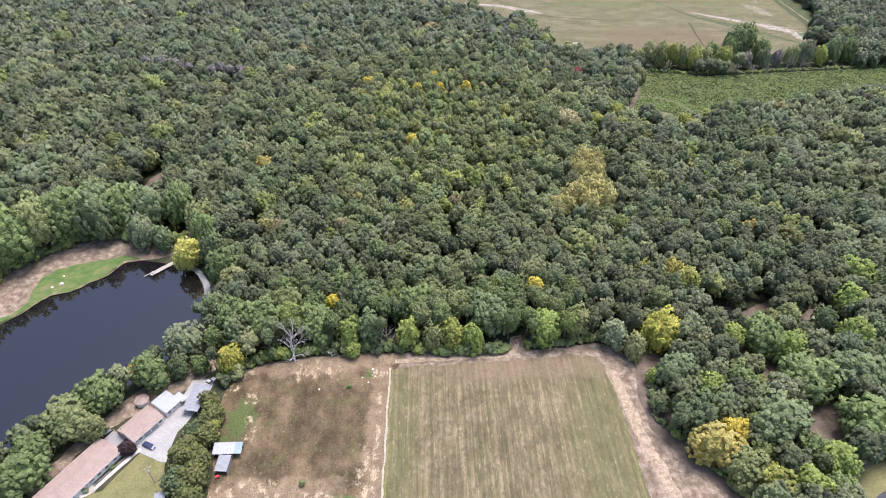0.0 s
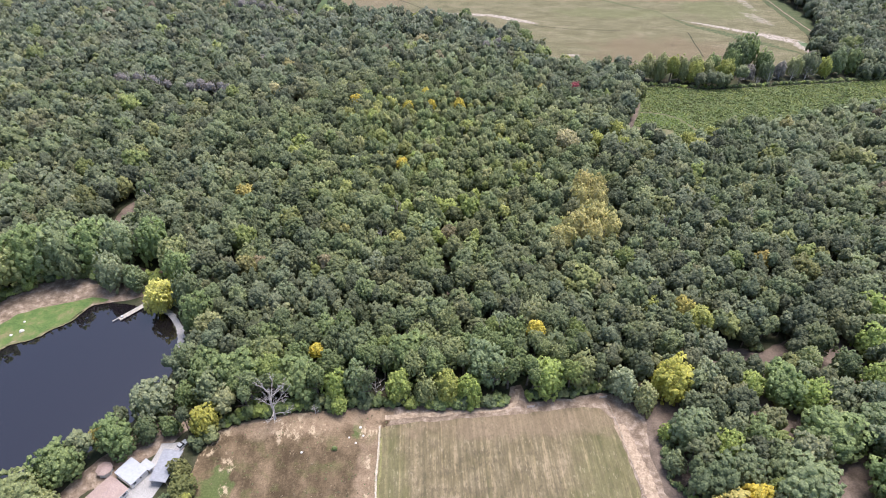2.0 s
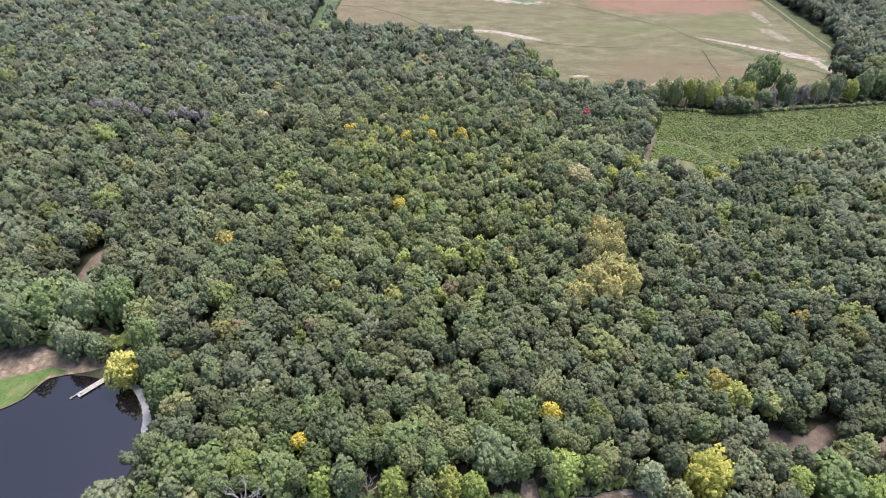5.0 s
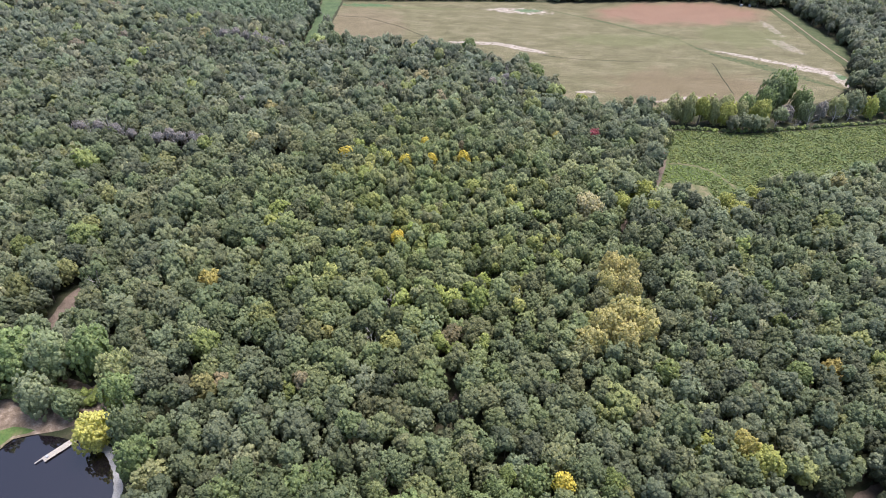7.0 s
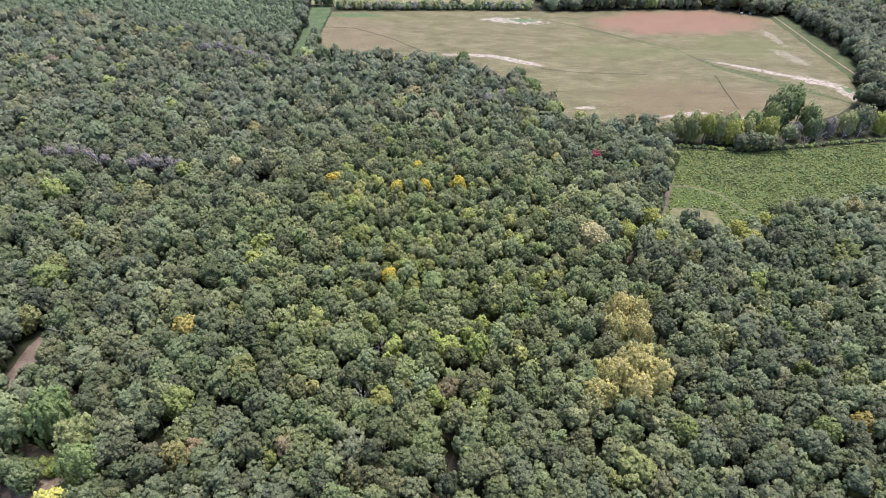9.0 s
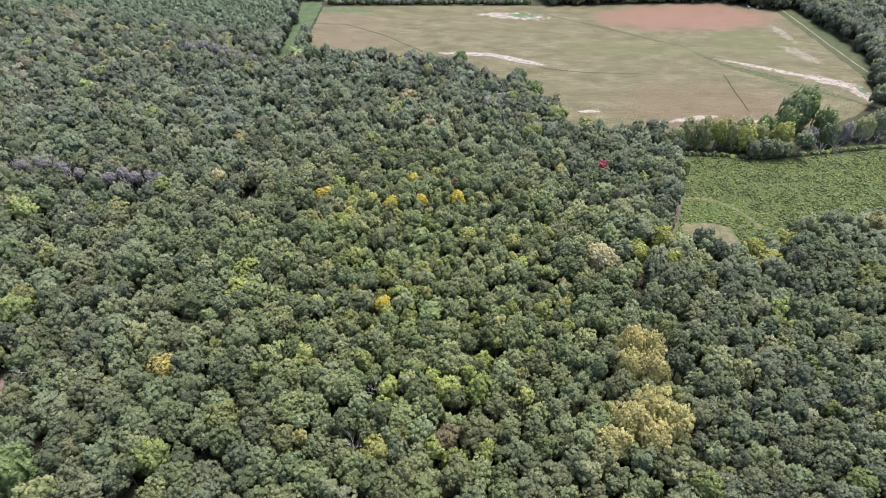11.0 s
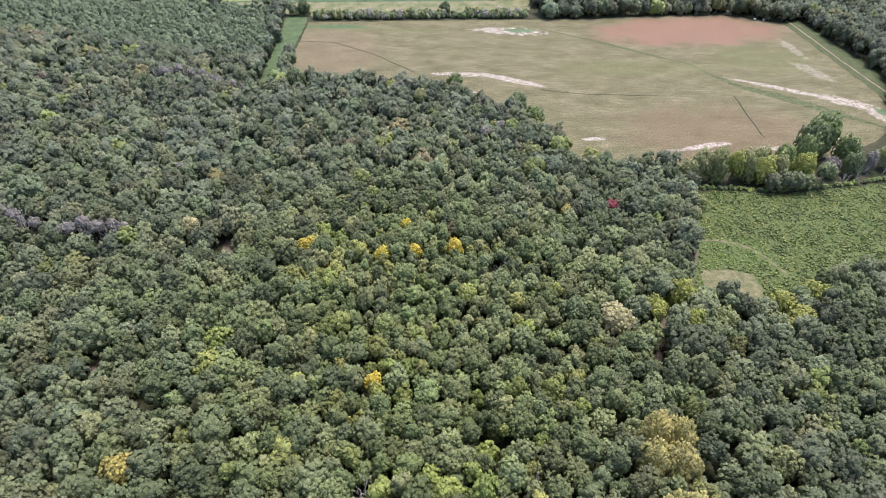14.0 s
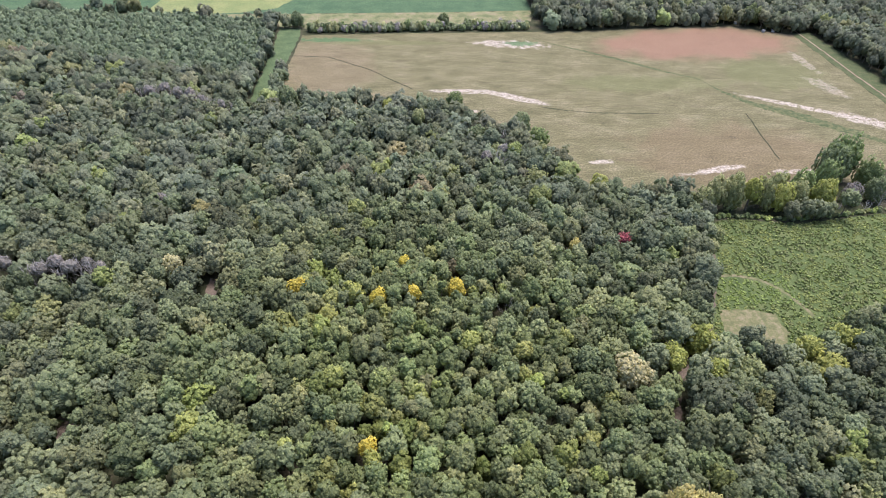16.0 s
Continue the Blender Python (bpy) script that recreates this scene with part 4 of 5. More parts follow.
def trunk_mesh(seed):
    """A trunk one metre high in all, scaled to its tree, that forks into limbs reaching into the crown."""
    r = random.Random(seed)
    bm = bmesh.new()
    tube(bm, (0, 0, -0.01), (0.01, 0, 0.3), 0.026, 0.019, 7)
    tube(bm, (0.01, 0, 0.29), (0.0, 0.015, 0.72), 0.019, 0.007, 6)
    for k in range(6):
        a, z = k * 1.05 + r.uniform(-0.3, 0.3), 0.3 + 0.06 * k
        tip = Vector((math.cos(a) * 0.2, math.sin(a) * 0.2, z + r.uniform(0.14, 0.24)))
        tube(bm, (0.005, 0.005, z), tip, 0.011, 0.005, 5)
        tube(bm, tip, tip + Vector((math.cos(a + 0.5) * 0.08, math.sin(a + 0.5) * 0.08, 0.09)), 0.005, 0.002, 4)
    return finish("trunk", bm, BARK)


TRUNKS = [trunk_mesh(i) for i in range(4)]
CROWNS = [quad_mesh("crown", u, f, slots(f, mass)) for u, f, mass in (unit_crown(100 + i, 12, 300, 3) for i in range(10))]
for m in CROWNS:
    m.materials.append(LEAVES_OWN)
    m.materials.append(LEAF_MASS_OWN)


def tree(name, x, y, s, tall, hue, label, group, r, slim=1.0):
    base = new(name)
    base.location = (x, y, 0)
    tagged(base, label, "tree", group)
    half = tall * 0.54 if tall > 20 and slim == 1.3 else min(tall * 0.6, s * r.uniform(1.25, 1.7) * slim)
    stem = new("trunk", TRUNKS[r.randrange(4)])
    stem.parent, stem.scale, stem.rotation_euler = base, (tall, tall, tall), (0, 0, r.uniform(0, 6))
    top = new("crown", CROWNS[r.randrange(len(CROWNS))])
    top.parent, top.location, top.rotation_euler = base, (0, 0, tall - half), (0, 0, r.uniform(0, 6))
    top.scale, top.color = (s * 1.14, s * 1.14 * r.uniform(0.92, 1.08), half), (*hue, 1)
    return base


def stand(rows, where, group, seed, name="broadleaf_tree", tone=1.0, slim=1.0):
    r = random.Random(seed)
    for x, y, s, tall, key in rows:
        shade = tone * r.uniform(0.88, 1.08)
        tree(name, x, y, s, tall, [v * shade * r.uniform(0.98, 1.02) for v in HUES[key]], WORDS[key] + " " + where, group, r, slim)


stand(GOLDEN, "among the green woods", "turning trees in the woods", 1, tone=1.05)
stand(MAUVE, "in the woods", "grey dying trees", 12)
stand(TAN, "over the woods", "tall pale trees in the woods", 2, tone=0.96, slim=1.3)
stand(CLEARING, "beside the dirt track", "trees at the clearing", 3, tone=1.1, slim=1.25)
stand(CLEARING_EAST, "in the clearing", "trees at the clearing", 4, tone=1.1, slim=1.25)
stand(FIELD_EDGE, "at the field edge", "trees at the field edge", 5, tone=1.1, slim=1.5)
stand(POND_BANK, "on the pond bank", "trees round the pond", 6, slim=1.2)
stand(BEYOND_POND, "behind the pond lawn", "trees round the pond", 7, tone=1.18, slim=1.3)
stand(HEDGE, "in the drive hedge", "hedge trees by the drive", 8)
stand(TREE_LINE, "along the crop field", "trees between meadow and crop", 9, tone=0.98, slim=1.6)
stand(MEADOW_EDGE, "at the meadow edge", "trees round the meadow", 10)
stand(FIELD_POINT, "at the crop field", "trees at the crop field", 11)


def grow(bm, r, start, way, length, radius, depth):
    """A bare limb of two bent lengths that forks until it is a twig."""
    bend = (way + Vector((r.uniform(-1, 1), r.uniform(-1, 1), r.uniform(-0.3, 0.6))) * 0.3).normalized()
    knee = start + way * length * 0.5
    end = knee + bend * length * 0.5
    sides = 6 if radius > 0.09 else 3
    tube(bm, start, knee, radius, radius * 0.78, sides)
    tube(bm, knee, end, radius * 0.78, radius * 0.5, sides)
    if depth == 0:
        return
    for k in range(3):
        turn = Vector((r.uniform(-1, 1), r.uniform(-1, 1), r.uniform(-0.25, 0.7)))
        root = knee if k == 0 else end
        grow(bm, r, root, (bend + turn * 0.7).normalized(), length * r.uniform(0.5, 0.72), max(radius * 0.55, 0.045), depth - 1)


def dead_tree(x, y, tall, seed, thick, label, group, rise=0.35):
    r = random.Random(seed * 7 + 1)
    base = new("dead_tree")
    base.location = (x, y, 0)
    tagged(base, label, "dead tree", group)
    bm = bmesh.new()
    tube(bm, (0, 0, -0.1), (0.15, 0, tall * 0.3), 0.34 * thick, 0.24 * thick, 8)
    tube(bm, (0.15, 0, tall * 0.295), (-0.2, 0.2, tall * 0.55), 0.24 * thick, 0.15 * thick, 6)
    tube(bm, (-0.2, 0.2, tall * 0.545), (0.3, 0.1, tall * 0.8), 0.15 * thick, 0.07 * thick, 6)
    part("trunk", bm, DEAD_BARK, base)
    for k in range(11 if thick > 1.1 else 8):
        bm = bmesh.new()
        a = k * 2.4 + r.uniform(-0.3, 0.3)
        z = tall * (0.12 + 0.058 * k)
        way = Vector((math.cos(a), math.sin(a), r.uniform(rise, rise + 0.6) + 0.09 * k)).normalized()
        grow(bm, r, Vector((0.08, 0.05, z)), way, tall * r.uniform(0.22, 0.29) * (1 - 0.03 * k), 0.12 * thick, 3 if thick > 1.1 else 2)
        part("branch", bm, DEAD_BARK, base)


for row in DEAD:
    dead_tree(*row, "bleached leafless dead tree with forked bare branches", "dead trees", 0.1 if row[4] > 1.1 else 0.35)
for k, (x, y) in enumerate(GREY_STAND):
    dead_tree(x, y, 18 + k % 3, 40 + k, 1.0, "grey leafless dying tree in the woods", "grey dying trees", 1.3)

# the trees that the flight passes nearest stand singly, the rest of the woods as one
near_box = lambda t: -60 < t[0] < 64 and 150 < t[1] < 190
single = [t for t in TREES if not t[3] and near_box(t)]
near_wood = [t for t in TREES if not t[3] and not near_box(t) and -175 < t[0] < 195 and t[1] < 440]
far_wood = [t for t in TREES if not t[3] and not near_box(t) and not (-175 < t[0] < 195 and t[1] < 440)]
r = random.Random(77)
for x, y, s, _ in single:
    weights = {"grey": 5, "green": 5, "dark": 1.5, "olive": 1.6, "lime": 0.5, "khaki": 0.3}
    key = r.choices(list(weights), list(weights.values()))[0]
    t = r.uniform(0.66, 1.04)
    h = [t * v for v in np.array(HUES[key]) * 0.7 + MEAN_HUE * 0.3]
    tree("broadleaf_tree", x, y, s, r.uniform(12.5, 17) + s * 0.5, h, WORDS[key] + " in woods", "trees of the near woods", r)
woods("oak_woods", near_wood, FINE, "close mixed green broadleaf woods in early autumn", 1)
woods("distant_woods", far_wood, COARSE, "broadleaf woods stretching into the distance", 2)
woods("young_plantation", [t for t in TREES if t[3]], SPIRE, "dense dark young plantation of slender trees", 3, True)


def understory():
    """Shrubs under the trees and, fuller, along the edges of the woods."""
    r = random.Random(9)
    x = np.array([r.uniform(-260, 330) for _ in range(500)])
    y = np.array([r.uniform(95, 520) for _ in range(500)])
    good = in_view(x, y) & ~closed_to_trees(x, y, np.full(x.shape, 1.5))
    return [(a, b, r.uniform(1.6, 3.0), r.uniform(1.6, 3.6), np.array(HUES[r.choice(("green", "dark", "olive", "lime"))]) * r.uniform(0.8, 1.2)) for a, b in zip(x[good], y[good])]


def edge_shrubs():
    """A close row of bushes where the woods meet the fields, the pond bank and the meadow."""
    r = random.Random(19)
    made = []
    for line, size in (([(-71, 143), (-66, 152), (-56, 155.5), (-39, 159), (-20, 161), (-5, 160.5), (20, 159.5), (35, 160.5)], 2.7), ([(44, 162.5), (60, 163.5), (72, 166), (88, 160)], 2.0), ([(89, 146), (86, 135), (86, 127), (95, 115), (105, 99)], 1.6),
                       ([(-189, 185), (-181, 206), (-169, 220), (-152, 233), (-140, 231), (-126, 229), (-112, 228)], 3.6), ([(160, 441), (180, 443), (215, 439), (250, 443), (310, 452), (380, 464)], 1.3), ([(138, 350), (165, 348), (180, 353), (193, 357), (219, 366), (250, 372)], 2.0)):
        line = jagged(line, 1.5, 0.9, 8, False)
        for x, y in line:
            s = size * r.uniform(0.6, 1.4)
            made.append((x, y, s, s * r.uniform(0.7, 1.3), np.array(HUES[r.choice(("green", "green", "olive", "lime", "dark"))]) * r.uniform(0.75, 1.1)))
    return made


low_growth("edge_shrubs", edge_shrubs(), SHRUB, LEAVES, "green bushes along the edge of the woods", "shrubs")
low_growth("undergrowth", understory(), SHRUB, LEAVES, "green shrubs and saplings under the trees", "undergrowth")


def meadow_weeds():
    r = random.Random(10)
    made = []
    for _ in range(17000):
        x, y = r.uniform(135, 390), r.uniform(350, 468)
        if not inside(WEED_MEADOW, x, y) or inside(DRY_SPOT, x, y) or away([(156, 398), (173, 394.5), (180, 388), (186, 370)], x, y, False) < 1.3 or away(TRAILS[0], x, y, False) < 2.2:
            continue
        n = noise.noise(Vector((x / 9, y / 7, 0)))
        tall = n > -0.05
        h = np.array(r.choice(((0.185, 0.235, 0.085), (0.21, 0.255, 0.09), (0.2, 0.22, 0.1))) if tall else (0.215, 0.245, 0.082)) * r.uniform(0.82, 1.18)
        if 150 < x < 186 and 378 < y < 398:
            h, tall = np.array((0.2, 0.26, 0.075)) * r.uniform(0.9, 1.1), False
        made.append((x, y, r.uniform(0.4, 0.9), r.uniform(0.35, 0.7) if tall else r.uniform(0.2, 0.4), h))
    return made


low_growth("meadow_weeds", meadow_weeds(), WEED, LEAVES, "tall green weeds and seedlings in the meadow", "weeds")


def hedgerow():
    r = random.Random(12)
    made = []
    for k in range(230):
        x = -60 + k * 0.82
        s = r.uniform(1.8, 4.2)
        made.append((x, 713 + x * 0.045 + r.uniform(2, 8), s, s * r.uniform(0.9, 1.6), np.array(HUES[r.choice(("green", "dark", "silver", "grey", "khaki", "mauve"))]) * r.uniform(0.75, 1.0)))
    return made


low_growth("hedgerow", hedgerow(), SHRUB, LEAVES, "overgrown hedgerow behind the crop field", "hedge")


def field_tufts(name, outline, count, size, height, hues, label, keep_off=(), row=0.0, seed=1):
    """Small tufts standing in a field, in rows where it is sown."""
    r = random.Random(seed)
    xs, ys = [p[0] for p in outline], [p[1] for p in outline]
    px = np.array([r.uniform(min(xs), max(xs)) for _ in range(count)])
    py = np.array([r.uniform(max(min(ys), 90), max(ys)) for _ in range(count)])
    if row:
        py = np.round(py / row) * row + np.array([r.uniform(-0.2, 0.2) for _ in range(count)])
    good = inside(outline, px, py)
    for line, width in keep_off:
        good &= away(line, px, py, False) > width
    made = [(x, y, size * r.uniform(0.6, 1.4), height * r.uniform(0.6, 1.5), np.array(hues[r.randrange(len(hues))]) * r.uniform(0.8, 1.2)) for x, y in zip(px[good], py[good])]
    return low_growth(name, made, TUFT, LEAVES, label, "grass")


field_tufts("pasture_tufts", PASTURE_FIELD, 900, 0.26, 0.08, [(0.13, 0.1, 0.065), (0.2, 0.155, 0.11), (0.1, 0.115, 0.055), (0.16, 0.12, 0.085)], "worn grass tufts in the pasture", seed=3)


# ---- homestead: materials ----
def plain(name, colour, rough=0.6, metal=0.0, wear=0.12, size=0.8, gloss=0.4):
    """A painted or cast surface with slight uneven wear."""
    n = Nodes(name)
    c = n.mix(1.0, (*colour, 1), n.ramp(n.noise(size, 5.0), [(0.25, (1 - wear,) * 3), (0.75, (1 + wear,) * 3)]), "MULTIPLY")
    n.bump(n.noise(size * 0.2, 3.0), 0.004, 0.4)
    return n.done(c, rough, metal, gloss)


SHINGLE = soil_material("faded_shingles", [(0.3, (0.27, 0.2, 0.172)), (0.55, (0.32, 0.24, 0.208)), (0.75, (0.35, 0.268, 0.235))], 3.0, 0.3, 0.006)
SIDING = plain("white_siding", (0.66, 0.65, 0.63), 0.6)
WHITE_METAL = plain("white_painted_metal", (0.33, 0.34, 0.355), 0.5, 0.0, 0.12)
TIN = plain("galvanised_sheet", (0.235, 0.242, 0.262), 0.55, 0.2, 0.2)
BLUE_TIN = plain("bluish_sheet", (0.22, 0.28, 0.37), 0.5, 0.25, 0.15)
DARK_GLASS = plain("window_glass", (0.03, 0.035, 0.04), 0.08, 0.0, 0.05, 0.8, 0.6)
TIMBER = plain("weathered_timber", (0.38, 0.33, 0.28), 0.85, 0.0, 0.25, 0.3)
PALE_BOARD = plain("pale_deck_boards", (0.34, 0.31, 0.27), 0.85, 0.0, 0.2, 0.4)
GREY_BOARD = plain("grey_deck_roof", (0.27, 0.25, 0.25), 0.8, 0.0, 0.2, 0.5)
CONCRETE = plain("concrete", (0.5, 0.46, 0.41), 0.9, 0.0, 0.12, 1.0)
MULCH = plain("dark_mulch", (0.13, 0.11, 0.105), 0.95, 0.0, 0.3, 0.4)
NAVY = plain("navy_car_paint", (0.02, 0.035, 0.1), 0.25, 0.2, 0.05, 0.8, 0.6)
RED = plain("red_paint", (0.5, 0.03, 0.03), 0.45)
RUBBER = plain("black_rubber", (0.02, 0.02, 0.02), 0.85)
CHROME = plain("bare_steel", (0.6, 0.6, 0.6), 0.3, 0.9)
LAMP_GLASS = plain("lamp_glass", (0.75, 0.75, 0.75), 0.15)
STRAW = soil_material("dry_straw", [(0.3, (0.3, 0.26, 0.18)), (0.7, (0.44, 0.38, 0.28))], 2.0)
STONE = plain("pale_stone", (0.55, 0.52, 0.48), 0.9, 0.0, 0.2, 0.5)


def block(bm, size, at=(0, 0, 0), bevel=0.0, turn=0.0):
    """A box, bevelled if asked, added to bm."""
    m = Matrix.Translation(at) @ Matrix.Rotation(turn, 4, "Z") @ Matrix.Diagonal((*size, 1))
    made = bmesh.ops.create_cube(bm, size=1.0, matrix=m)
    if bevel:
        edges = list({e for v in made["verts"] for e in v.link_edges})
        bmesh.ops.bevel(bm, geom=edges, offset=bevel, segments=2, affect="EDGES")


def slab(bm, corners, thick):
    """A plate through four corners, thickened downwards."""
    top = [bm.verts.new(c) for c in corners]
    low = [bm.verts.new(Vector(c) - Vector((0, 0, thick))) for c in corners]
    bm.faces.new(top)
    bm.faces.new(low[::-1])
    for i in range(len(top)):
        j = (i + 1) % len(top)
        bm.faces.new((top[j], top[i], low[i], low[j]))
    bmesh.ops.recalc_face_normals(bm, faces=bm.faces[:])


def thing(name, x, y, turn, label, category, group="", z=0.0):
    base = new(name)
    base.location, base.rotation_euler = (x, y, z), (0, 0, radians(turn))
    return tagged(base, label, category, group)


def box_part(name, size, at, material, parent, bevel=0.0, label="", turn=0.0):
    bm = bmesh.new()
    block(bm, size, at, bevel, turn)
    return part(name, bm, material, parent, label)


def gable_roof(parent, length, width, eave, ridge, material, over=0.4):
    for side in (-1, 1):
        bm = bmesh.new()
        l, w = length / 2 + over, width / 2 + over
        drop = (ridge - eave) * over / (width / 2)
        slab(bm, [(-l, 0, ridge), (l, 0, ridge), (l, side * w, eave - drop), (-l, side * w, eave - drop)], 0.12)
        part("roof", bm, material, parent)
    bm = bmesh.new()
    block(bm, (length + 2 * over, 0.22, 0.06), (0, 0, ridge - 0.01), 0.02)
    part("ridge_cap", bm, material, parent)


def window(parent, at, size, normal_y):
    """A window set in a long wall: frame proud of the siding, dark pane, sill."""
    x, y, z = at
    w, h = size
    frame_part = bmesh.new()
    for dx, dz, sx, sz in ((-w / 2, 0, 0.09, h + 0.09), (w / 2, 0, 0.09, h + 0.09), (0, h / 2, w, 0.09), (0, -h / 2, w, 0.09), (0, 0, w, 0.05)):
        block(frame_part, (sx, 0.08, sz), (x + dx, y + normal_y * 0.03, z + dz))
    whole = part("window", frame_part, WHITE_METAL, parent)
    box_part("pane", (w - 0.08, 0.03, h - 0.08), (x, y + normal_y * 0.02, z), DARK_GLASS, whole)
    box_part("sill", (w + 0.2, 0.14, 0.05), (x, y + normal_y * 0.06, z - h / 2 - 0.07), WHITE_METAL, whole)
    return whole


def walls(parent, length, width, eave, ridge, material):
    """Four walls with clapboard ledges; the end walls run up to the ridge."""
    for side in (-1, 1):
        bm = bmesh.new()
        block(bm, (length, 0.14, eave), (0, side * (width / 2 - 0.07), eave / 2))
        for k in range(int(eave / 0.3)):
            block(bm, (length, 0.02, 0.03), (0, side * (width / 2 + 0.008), 0.3 + k * 0.3))
        part("wall", bm, material, parent)
        bm = bmesh.new()
        x = side * (length / 2 - 0.07)
        outline = [(-width / 2 + 0.15, 0), (width / 2 - 0.15, 0), (width / 2 - 0.15, eave - 0.05), (0, ridge - 0.14), (-width / 2 + 0.15, eave - 0.05)]
        rims = [[bm.verts.new((x + d, py, pz)) for py, pz in outline] for d in (-0.07, 0.07)]
        bm.faces.new(rims[0])
        bm.faces.new(rims[1][::-1])
        for i in range(5):
            bm.faces.new((rims[0][i], rims[0][(i + 1) % 5], rims[1][(i + 1) % 5], rims[1][i]))
        bmesh.ops.recalc_face_normals(bm, faces=bm.faces[:])
        part("wall", bm, material, parent)


def door(parent, x, y, normal_y, width=0.95, height=2.03, material=None):
    leaf = box_part("door", (width, 0.07, height), (x, y + normal_y * 0.04, height / 2 + 0.35), material or SIDING, parent, 0.01)
    box_part("door_handle", (0.12, 0.06, 0.04), (x + width * 0.36, y + normal_y * 0.1, 1.35), CHROME, leaf)
    box_part("glass", (width * 0.55, 0.03, 0.7), (x, y + normal_y * 0.07, 1.75), DARK_GLASS, leaf)
    return leaf


# ---- homestead: houses ----
def long_house():
    """Local x runs along the ridge; -y is the wall to the yard."""
    h = thing("house", -108.6, 103.9, 61.0, "long low white house with a faded pink shingle roof", "house")
    length, width = 29.0, 9.8
    walls(h, length, width, 2.7, 3.9, SIDING)
    gable_roof(h, length, width, 2.7, 3.9, SHINGLE)
    y = -width / 2
    for x in (12.2, 9.0, 6.2, 0.2, -3.2, -8.0, -11.5):
        window(h, (x, y, 1.65), (1.1, 1.1), -1)
    window(h, (3.4, y, 1.7), (1.7, 0.8), -1)
    door(h, 1.7, y, -1)
    box_part("gutter", (length + 0.6, 0.14, 0.12), (0, y - 0.46, 2.5), WHITE_METAL, h)
    steps = box_part("porch", (3.0, 1.8, 0.35), (1.7, y - 1.0, 0.175), PALE_BOARD, h)
    for k in range(3):
        box_part("step", (1.3, 0.3, 0.12 * (3 - k)), (1.7, y - 2.05 - 0.3 * k, 0.06 * (3 - k)), PALE_BOARD, steps)
    for x in (0.3, 3.1):
        box_part("rail", (0.06, 1.7, 0.9), (x, y - 1.0, 0.8), WHITE_METAL, steps)
    for x in (-5.0, 7.6):
        bm = bmesh.new()
        tube(bm, (x, 1.4, 3.2), (x, 1.4, 4.1), 0.07, 0.07, 8)
        part("vent_pipe", bm, CHROME, h)
    box_part("chimney", (0.6, 0.6, 1.3), (-9.5, 0.9, 3.9), STONE, h, 0.03)
    return h


def garage_house():
    h = thing("house", -94.4, 124.9, 57.5, "white garage building with a pink shingle roof", "house")
    length, width = 11.4, 8.0
    walls(h, length, width, 2.8, 4.0, SIDING)
    gable_roof(h, length, width, 2.8, 4.0, SHINGLE)
    y = -width / 2
    for x in (-3.6, 4.4):
        window(h, (x, y, 1.7), (1.2, 1.0), -1)
    for x in (-0.9, 2.0):
        panel = box_part("garage_door", (2.5, 0.08, 2.15), (x, y - 0.04, 1.12), WHITE_METAL, h)
        for k in range(3):
            box_part("panel_joint", (2.4, 0.02, 0.03), (x, y - 0.09, 0.6 + 0.5 * k), TIN, panel)
    door(h, -5.0, y, -1)
    box_part("gutter", (length + 0.6, 0.14, 0.12), (0, y - 0.46, 2.6), WHITE_METAL, h)
    bm = bmesh.new()
    tube(bm, (-5.2, 2.9, 2.9), (-5.2, 2.9, 4.6), 0.12, 0.12, 8)
    part("stove_pipe", bm, CHROME, h)
    annex = thing("annex", -88.8, 133.6, 57.5, "lower annex with a flat white metal roof", "building")
    w, l = 7.2, 6.0
    for sx, sy, px, py in ((l, 0.12, 0, -w / 2 + 0.06), (l, 0.12, 0, w / 2 - 0.06), (0.12, w - 0.24, l / 2 - 0.06, 0), (0.12, w - 0.24, -l / 2 + 0.06, 0)):
        box_part("wall", (sx, sy, 2.55), (px, py, 1.275), SIDING, annex)
    bm = bmesh.new()
    slab(bm, [(-l / 2 - 0.1, -w / 2 - 0.35, 2.75), (l / 2 + 0.35, -w / 2 - 0.35, 2.75), (l / 2 + 0.35, w / 2 + 0.3, 3.15), (-l / 2 - 0.1, w / 2 + 0.3, 3.15)], 0.1)
    roof = part("roof", bm, WHITE_METAL, annex)
    for k in range(9):
        x = -l / 2 + 0.3 + k * 0.7
        bm = bmesh.new()
        slab(bm, [(x, -w / 2 - 0.34, 2.79), (x + 0.06, -w / 2 - 0.34, 2.79), (x + 0.06, w / 2 + 0.29, 3.19), (x, w / 2 + 0.29, 3.19)], 0.05)
        part("seam", bm, WHITE_METAL, roof)
    door(annex, 0.4, -w / 2, -1)
    window(annex, (-1.8, -w / 2, 1.6), (1.0, 0.9), -1)
    porch = thing("lean_to_roof", -84.6, 136.2, 57.5, "small white lean-to roof on posts at the annex", "shelter")
    bm = bmesh.new()
    slab(bm, [(-1.2, -2.2, 2.2), (1.2, -2.2, 2.2), (1.2, 2.2, 2.4), (-1.2, 2.2, 2.4)], 0.06)
    part("roof", bm, WHITE_METAL, porch)
    for px, py in ((-1.1, -2.1), (1.1, -2.1), (-1.1, 2.1), (1.1, 2.1)):
        box_part("post", (0.1, 0.1, 2.15), (px, py, 1.075), TIMBER, porch)


long_house()
garage_house()


